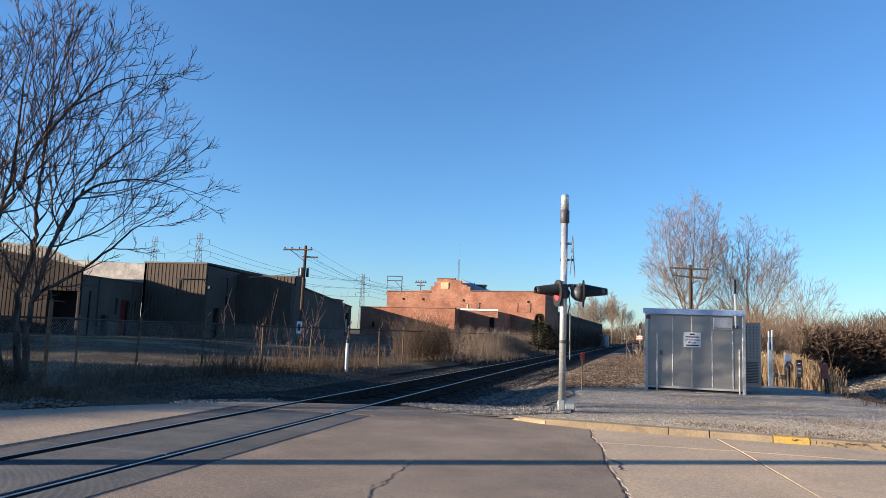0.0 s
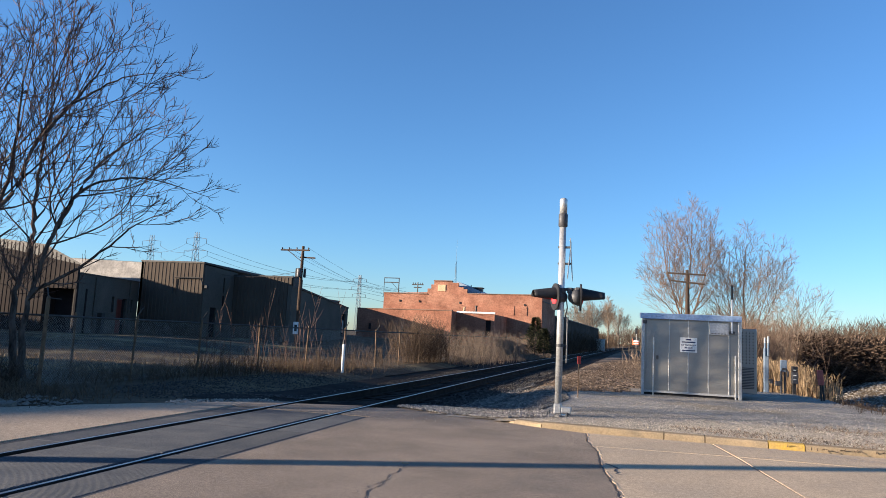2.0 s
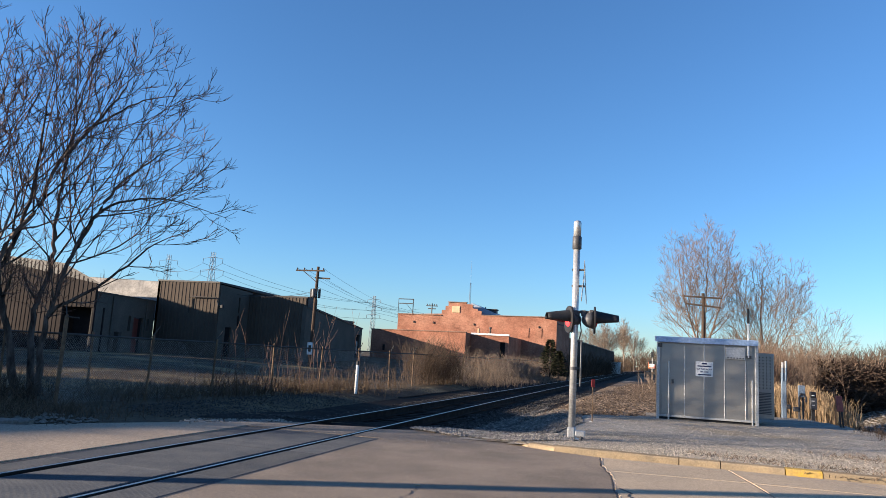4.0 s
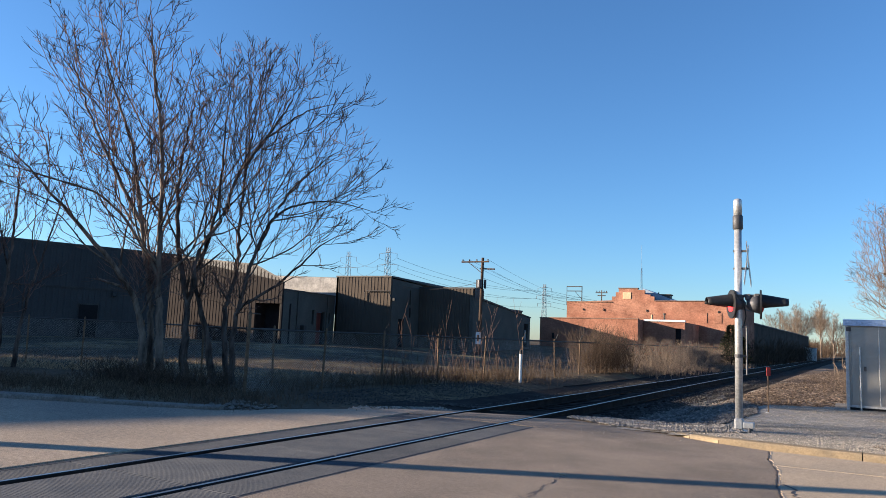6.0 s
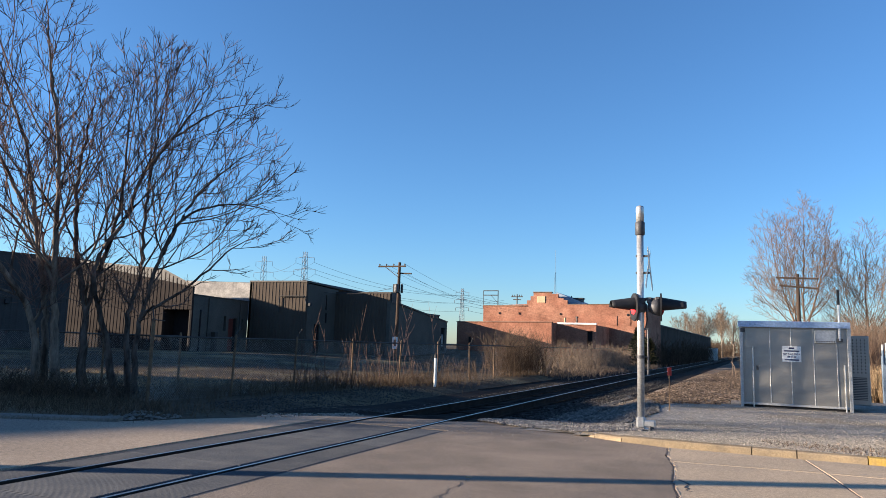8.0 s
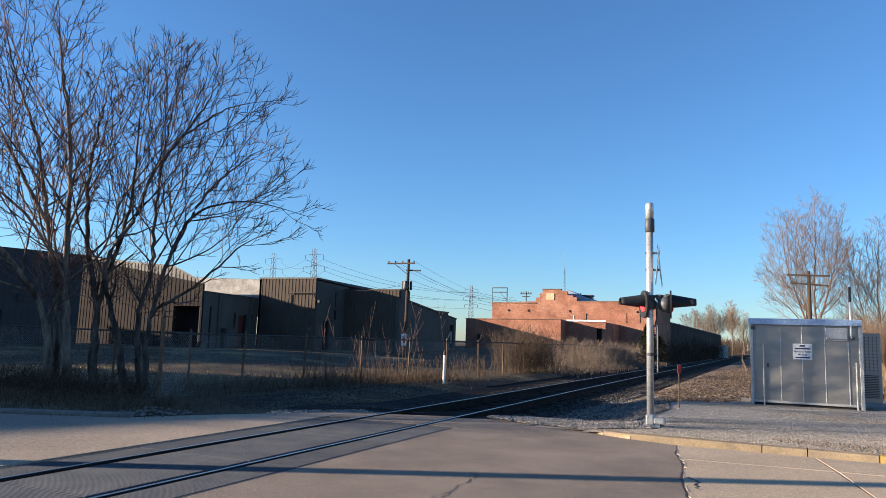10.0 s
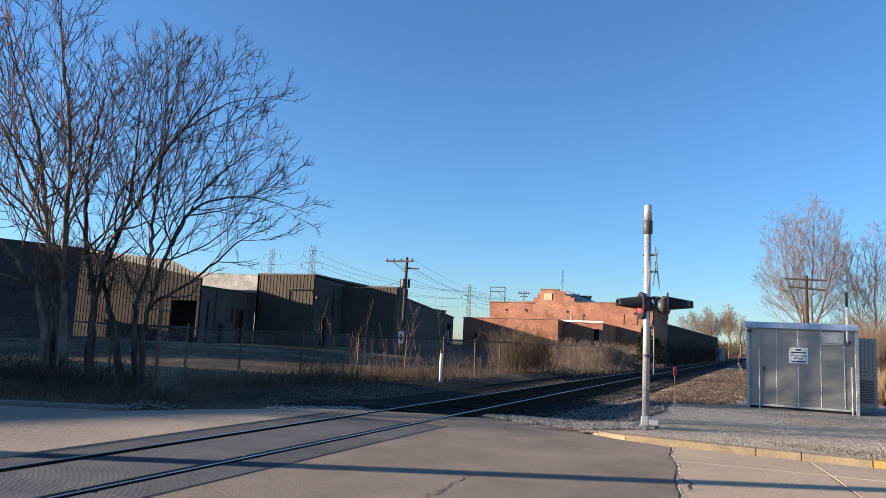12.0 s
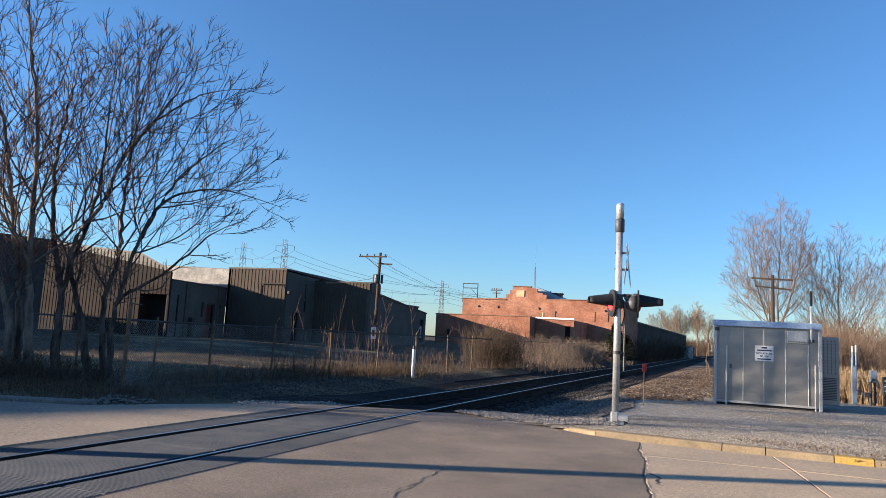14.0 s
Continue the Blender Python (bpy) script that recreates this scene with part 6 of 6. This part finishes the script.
# ---- chain-link fence ----
def fence(line, name, label, arms, skip=1, spacing=3.0, pitch=0.075, height=1.6):
    f = thing(name, (line[0][0], line[0][1], 0), label, "fence")
    ox, oy = line[0]
    post = Build().tube([(0, 0, -0.2), (0, 0, height + 0.08), (0, 0, height + 0.12)], [0.032, 0.032, 0.01], 8).mesh("post")
    post.materials.append(M["rustpost"])
    arm = Build().tube([(0, 0, 0), (0.16, -0.1, 0.3)], 0.016, 6).mesh("barb_arm")
    arm.materials.append(M["wire"])
    rg = random.Random(len(line))
    top, net = [], Build()
    for (x0, y0), (x1, y1) in zip(line, line[1:]):
        L = math.hypot(x1 - x0, y1 - y0)
        n = max(1, round(L / spacing))
        for i in range(n):
            x, y = x0 + (x1 - x0) * i / n, y0 + (y1 - y0) * i / n
            z = max(ground_z(x, y), -0.06)
            top.append((x - ox, y - oy, z + height))
            if len(top) <= skip:
                continue
            p = new("post", post)
            p.parent = f
            p.matrix_basis = pose(x - ox, y - oy, z, rg.uniform(-2, 2), rg.uniform(-2, 2), rg.uniform(0, 360))
            if arms and rg.random() < 0.7:
                q = new("barb_arm", arm)
                q.parent = f
                q.matrix_basis = pose(x - ox, y - oy, z + height + 0.05, 0, 0, rg.uniform(-25, 25) + 90)
        u = Vector(((x1 - x0) / L, (y1 - y0) / L, 0))
        pt = pitch if y0 < 30 else pitch * 2
        k = int(L / pt)
        for i in range(k):
            for s in (-1, 1):
                a = Vector((x0 - ox, y0 - oy, 0)) + u * (i * pt)
                run = min(height - 0.06, (k - i) * pt if s > 0 else i * pt + 0.001)
                z0 = max(ground_z(a.x + ox, a.y + oy), -0.06) + 0.04
                c = a + u * (s * run)
                w = u * 0.0026
                net.add([(a.x - w.x, a.y - w.y, z0), (a.x + w.x, a.y + w.y, z0), (c.x + w.x, c.y + w.y, z0 + run), (c.x - w.x, c.y - w.y, z0 + run)], [(0, 1, 2, 3)])
    part("top_rail", Build().tube(top, 0.03, 6), "wire", f, "dark steel top rail")
    part("chain_link", net, "netwire", f, "fine diamond wire mesh")


fence(FENCE, "fence", "rusty chain-link fence with barbed-wire arms along the track", True)
fence([(-12.5, 13.15), (-13.6, 15.4), (-20, 16.0), (-34, 14.4)], "fence", "rusty chain-link fence behind the street trees", False)
corner = thing("gate_post", (-12.35, 13.1, 0), "tall rusty fence corner post catching sun", "post")
part("post", Build().tube([(0, 0, -0.2), (0, 0, 1.95), (0.01, 0, 2.0)], [0.045, 0.045, 0.02], 10), "rustpost", corner)
part("barb_arm", Build().tube([(0, 0, 1.95), (0.35, 0.0, 1.93)], 0.014, 6), "wire", corner)
part("barb_arm", Build().tube([(0, 0, 1.95), (-0.15, 0.1, 2.2)], 0.014, 6), "wire", corner)


# ---- posts, meters, poles ----
def marker(loc, h, name, label):
    m = thing(name, loc, label, "marker post")
    part("stem", Build().tube([(0, 0, -0.1), (0, 0, h)], 0.016, 6), "rustpost", m)
    part("plate", Build().box(-0.05, 0.05, -0.03, -0.016, h - 0.2, h, 0.008, pose(0, 0, 0, 0, 0, 25)), "redp", m, "bright red reflective plate")
    part("foot", Build().box(-0.07, 0.07, -0.06, 0.06, -0.02, 0.05, 0.01), "white", m)


marker((-1.0, 19.0, 0.05), 1.12, "marker_post", "thin marker post with a red plate on the gravel")
w = thing("white_post", (-10.24, 25.4, -0.1), "white plastic marker post with black top by the fence", "marker post")
part("post", Build().tube([(0, 0, -0.1), (0, 0, 1.12)], 0.055, 12), "white", w)
part("cap", Build().tube([(0, 0, 1.12), (0, 0, 1.25), (0, 0, 1.28)], [0.057, 0.057, 0.03], 12), "black", w)
st = thing("warning_stake", (6.07, 24.4, 0.02), "leaning red warning stake on dark legs", "marker post")
part("plate", Build().box(-0.09, 0.09, -0.02, 0.0, 0.55, 1.02, 0.01, pose(0, 0, 0, 0, -4, 0)), "fadedred", st, "faded red plate")
part("leg", Build().tube([(-0.02, 0.01, -0.1), (-0.06, 0.01, 0.62)], 0.03, 6), "black", st)
part("leg", Build().tube([(0.06, 0.01, -0.1), (-0.0, 0.01, 0.62)], 0.03, 6), "black", st)
mp = thing("meter_post", (5.83, 27.1, -0.06), "electric meter and gas pipe on a dark post", "meter")
part("post", Build().box(-0.06, 0.06, -0.04, 0.04, -0.1, 0.75, 0.01), "black", mp)
part("meter_box", Build().box(-0.10, 0.11, -0.12, 0.06, 0.52, 0.92, 0.02), "dgrey", mp, "dark meter box with pale labels")
part("meter_head", Build().box(-0.09, 0.10, -0.1, 0.04, 0.92, 1.12, 0.02), "black", mp)
for z in (0.66, 0.80, 0.98):
    part("label_plate", Build().box(-0.05, 0.04, -0.126, -0.118, z, z + 0.025), "white", mp)
part("pipe", Build().tube([(-0.42, 0, -0.1), (-0.42, 0, 0.9), (-0.36, 0, 1.02), (-0.27, 0, 1.02), (-0.2, 0, 0.9), (-0.2, 0, 0.75)], 0.035, 8), "dgrey", mp)
part("valve", Build().box(-0.62, -0.42, -0.06, 0.06, 0.42, 0.58, 0.03), "dgrey", mp)
part("frame_pipe", Build().tube([(0.25, 0, 1.2), (0.7, 0, 1.2), (0.7, 0, -0.1)], 0.028, 6), "wood", mp, "thin rusty pipe frame")
dc = thing("junction_cabinet", (5.50, 27.2, 0.02), "small grey-blue junction box on a post", "cabinet")
part("post", Build().tube([(0.05, 0, -0.1), (0.05, 0, 0.9)], 0.03, 8), "dgrey", dc)
part("box", Build().box(-0.10, 0.11, -0.09, 0.06, 0.83, 1.23, 0.02), "utilblue", dc)
gp = thing("cable_riser", (4.98, 27.4, 0.02), "grey square cable riser post with two white pipes", "utility post")
part("riser", Build().box(-0.075, 0.08, -0.08, 0.08, -0.1, 1.62, 0.015), "utilblue", gp)
for x in (-0.05, 0.055):
    part("pipe", Build().tube([(x, -0.12, 1.35), (x, -0.12, 2.02 if x > 0 else 1.97)], 0.034, 8), "utilblue", gp)
    part("pipe_end", Build().tube([(x, -0.12, 1.8), (x, -0.12, 2.04 if x > 0 else 1.99)], 0.037, 8), "galv", gp)
part("bracket", Build().box(0.06, 0.2, -0.14, -0.06, 0.4, 0.55, 0.02), "dgrey", gp)


def utility_pole():
    p = thing("utility_pole", (-22.35, 46, 0.35), "wooden utility pole with crossarms and transformer", "utility pole")
    part("pole", Build().tube([(0, 0, -0.5), (0.05, 0, 7.0)], [0.14, 0.10], 10), "wood", p)
    part("crossarm", Build().box(-1.65, 0.6, -0.12, -0.02, 6.65, 6.75, 0.01), "wood", p)
    part("crossarm", Build().box(-0.4, 0.78, 0.05, 0.14, 6.15, 6.25, 0.01, pose(0, 0, 0, 0, 2, 0)), "wood", p)
    part("brace", Build().tube([(-1.05, -0.06, 6.65), (0.02, -0.1, 5.9)], 0.025, 5), "wood", p)
    part("transformer", Build().tube([(0.0, -0.26, 4.75), (0.0, -0.26, 4.83), (0.0, -0.26, 5.35), (0, -0.26, 5.4)], [0.13, 0.17, 0.17, 0.08], 12), "dgrey", p, "grey transformer can")
    for x in (-0.32, 0.3):
        part("cutout", Build().box(x - 0.07, x + 0.07, -0.1, 0.1, 4.75, 5.4, 0.03), "black", p)
    for x in (-1.55, -1.0, -0.4, 0.5):
        part("insulator", Build().tube([(x, -0.07, 6.75), (x, -0.07, 6.86), (x, -0.07, 6.9)], [0.04, 0.06, 0.02], 6), "dgrey", p)
    part("sign", Build().box(-0.2, 0.2, -0.2, -0.17, 0.75, 1.6, 0.01), "white", p, "white notice on the pole")
    part("sign_mark", Build().box(-0.1, 0.1, -0.207, -0.2, 0.95, 1.4), "black", p)


utility_pole()


def old_line_pole():
    p = thing("telegraph_pole", (3.41, 42, 0), "old brown telegraph pole with two tilted crossarms", "utility pole")
    part("pole", Build().tube([(0.02, 0, -0.3), (0, 0, 5.85)], [0.12, 0.085], 9), "wood", p)
    for z, tilt, a, c in ((5.62, 2.2, -1.05, 1.0), (5.15, 5.5, -0.9, 0.95)):
        arm_ = part("crossarm", Build().box(a, c, -0.12, -0.03, z - 0.045, z + 0.045, 0.01, Matrix.Translation((0, 0, z)) @ pose(0, 0, 0, 0, tilt, 0) @ Matrix.Translation((0, 0, -z))), "wood", p)
        for k in range(6):
            x = a + 0.1 + k * (c - a - 0.2) / 5
            part("insulator", Build().tube([(x, -0.07, z + 0.06 - x * math.tan(radians(tilt))), (x, -0.07, z + 0.16 - x * math.tan(radians(tilt)))], 0.025, 5), "dgrey", arm_)


old_line_pole()


def lattice_tower(loc, h, label):
    t = thing("lattice_tower", loc, label, "power tower")
    w = h * 0.045
    for sx in (-1, 1):
        for sy in (-1, 1):
            part("leg", Build().tube([(sx * w, sy * w, 0), (sx * w * 0.35, sy * w * 0.35, h)], 0.11, 4), "towersteel", t)
    lat = Build()
    n = 14
    for i in range(n):
        z0, z1 = h * i / n, h * (i + 1) / n
        a, c = w * (1 - 0.65 * i / n), w * (1 - 0.65 * (i + 1) / n)
        for sy in (-1, 1):
            lat.tube([(-a, sy * a, z0), (c, sy * c, z1)], 0.05, 3).tube([(a, sy * a, z0), (-c, sy * c, z1)], 0.05, 3)
        for sx in (-1, 1):
            lat.tube([(sx * a, -a, z0), (sx * c, c, z1)], 0.05, 3)
    part("lattice", lat, "towersteel", t)
    for f, L in ((0.93, 0.12), (0.80, 0.14), (0.67, 0.12)):
        a = part("crossarm", Build().tube([(-h * L, 0, h * f), (0, 0, h * f + 0.5), (h * L, 0, h * f)], [0.06, 0.14, 0.06], 4), "towersteel", t)
        for s in (-1, 1):
            part("insulator", Build().tube([(s * h * L, 0, h * f), (s * h * L, 0, h * f - h * 0.05)], 0.11, 4), "dgrey", a)


lattice_tower((-169.3, 250, 0), 38.0, "far steel lattice power tower against the sky")
lattice_tower((-236, 310, 0), 45.0, "far steel lattice power tower against the sky")
lattice_tower((-125.3, 320, 0), 28.2, "far steel lattice power tower against the sky")


def wire(a, c, sag, r, label="thin dark overhead wire"):
    pts = []
    for i in range(17):
        t = i / 16
        p = Vector(a).lerp(Vector(c), t)
        p.z -= sag * 4 * t * (1 - t)
        pts.append(p)
    return tagged(part("overhead_wire", Build().tube(pts, r, 4), "trimd"), label, "wire", "overhead wires")


for dz, dx in ((35.3, -4.5), (35.3, 4.5), (30.4, -5.3), (30.4, 5.3), (25.4, 4.5)):
    wire((-169.3 + dx, 250, dz - 1.9), (-125.3 + dx * 0.75, 320, dz * 0.742 - 1.4), 3.5, 0.05)
    wire((-169.3 + dx, 250, dz - 1.9), (-236 + dx * 1.2, 310, dz * 1.18 - 2.2), 3.5, 0.05)
    wire((-125.3 + dx * 0.75, 320, dz * 0.742 - 1.4), (-60 + dx * 0.5, 420, dz * 0.7 - 1.4), 3.5, 0.05)
for x, z in ((-23.9, 7.2), (-23.35, 7.2), (-21.85, 7.2), (-21.7, 6.5)):
    wire((x, 46, z), (x - 14, 112, z + 1.2), 0.8, 0.009)
wire((-22.3, 46, 5.6), (-29.9, 48, 5.3), 0.3, 0.014)
wire((-22.3, 46, 5.9), (-26.0, 82, 7.0), 0.7, 0.010)


def roof_furniture():
    g = thing("billboard_frame", (-28.5, 84, 6.0), "rusty empty sign frame on the factory roof", "sign frame")
    for x in (-0.95, 0.98):
        part("upright", Build().tube([(x, 0, 0), (x, 0, 2.35)], 0.06 if x > 0 else 0.035, 5), "trimd", g)
    for z in (2.3, 1.75):
        part("bar", Build().box(-0.95, 0.98, -0.05, 0.05, z - 0.05, z + 0.05), "trimd", g)
    part("brace", Build().tube([(0.0, 0, 1.8), (0.95, 0, 0.8)], 0.025, 4), "trimd", g)
    q = thing("roof_pole", (-25.2, 84.5, 6.0), "short pole with two crossarms behind the roof", "utility pole")
    part("pole", Build().tube([(0, 0, 0), (0, 0, 1.9)], 0.07, 6), "trimd", q)
    for z, a in ((1.6, 0.75), (1.25, 0.5)):
        part("crossarm", Build().box(-a, a, -0.04, 0.04, z - 0.05, z + 0.05), "trimd", q)
    for x in (-0.6, -0.3, 0.3, 0.6):
        part("insulator", Build().box(x - 0.04, x + 0.04, -0.03, 0.03, 1.65, 1.85), "trimd", q)
    a = thing("radio_mast", (-20.9, 86.5, 6.0), "thin lattice radio mast on the factory roof", "antenna")
    for s in range(3):
        x, y = 0.16 * math.cos(s * 2.094), 0.16 * math.sin(s * 2.094)
        part("leg", Build().tube([(x, y, 0), (x * 0.3, y * 0.3, 4.8)], 0.017, 4), "towersteel", a)
    for i in range(12):
        z = i * 0.4
        part("rung", Build().tube([(-0.14, 0.05, z), (0.14, -0.05, z + 0.4)], 0.014, 3), "towersteel", a)
    part("whip", Build().tube([(0, 0, 4.8), (0, 0, 7.6)], 0.012, 4), "towersteel", a)


roof_furniture()


def shadow_poles():
    p = thing("utility_pole", (-14.4, 2.38, 0), "wooden utility pole on the near side of the street", "utility pole")
    part("pole", Build().tube([(0, 0, -0.3), (0, 0, 9.0)], [0.18, 0.15], 10), "wood", p)
    q = thing("sign_post", (-20.0, 5.5, 0), "thin steel post at the street's edge", "post")
    part("post", Build().tube([(0, 0, -0.3), (0, 0, 4.2)], 0.04, 8), "galv", q)


shadow_poles()


def locomotive():
    y = 331.0
    t = thing("locomotive", (track_x(y), y, 0), "far orange and white diesel locomotive facing the crossing", "locomotive")
    part("body", Build().box(-1.5, 1.5, 1.2, 18, 1.2, 4.3, 0.15), "orange", t)
    n_ = part("nose", Build().box(-1.1, 1.1, 0, 1.4, 1.2, 3.2, 0.2), "white", t, "white striped short nose")
    part("stripe", Build().box(-1.12, 1.12, -0.03, 0.3, 1.35, 1.75, 0.02), "orange", n_, "orange warning stripe")
    part("stripe", Build().box(-1.12, 1.12, -0.03, 0.3, 2.15, 2.5, 0.02), "orange", n_, "orange warning stripe")
    part("headlamp", Build().tube([(0, -0.02, 2.9), (0, -0.08, 2.9)], 0.16, 10), "headlamp", n_, "glowing headlamp")
    part("cab", Build().box(-1.5, 1.5, 1.1, 3.2, 3.0, 4.7, 0.12), "black", t)
    part("pilot", Build().box(-1.45, 1.45, -0.3, 0.2, 0.15, 1.2, 0.08), "black", t)
    for k in (2.0, 4.0, 12.5, 14.5):
        for sx in (-0.75, 0.75):
            part("wheel", Build().tube([(sx - 0.06, k, 0.52), (sx + 0.06, k, 0.52)], 0.5, 14), "rail", t)
    s = thing("railway_signal", (3.45, 300, 0), "far dark railway signal mast beside the track", "railway signal")
    part("mast", Build().tube([(0, 0, -0.2), (0, 0, 6.6)], 0.1, 8), "galv", s)
    part("signal_head", Build().box(-0.5, 0.5, -0.2, 0.1, 5.6, 8.0, 0.2), "black", s)
    c = thing("relay_cabinet", (-5.2, 150, 0), "small grey trackside relay cabinet", "cabinet")
    part("body", Build().box(-0.9, 0.9, -0.6, 0.6, -0.1, 2.2, 0.03), "galv", c)
    part("roof", Build().box(-1.0, 1.0, -0.7, 0.7, 2.2, 2.3, 0.02), "galv", c)


locomotive()
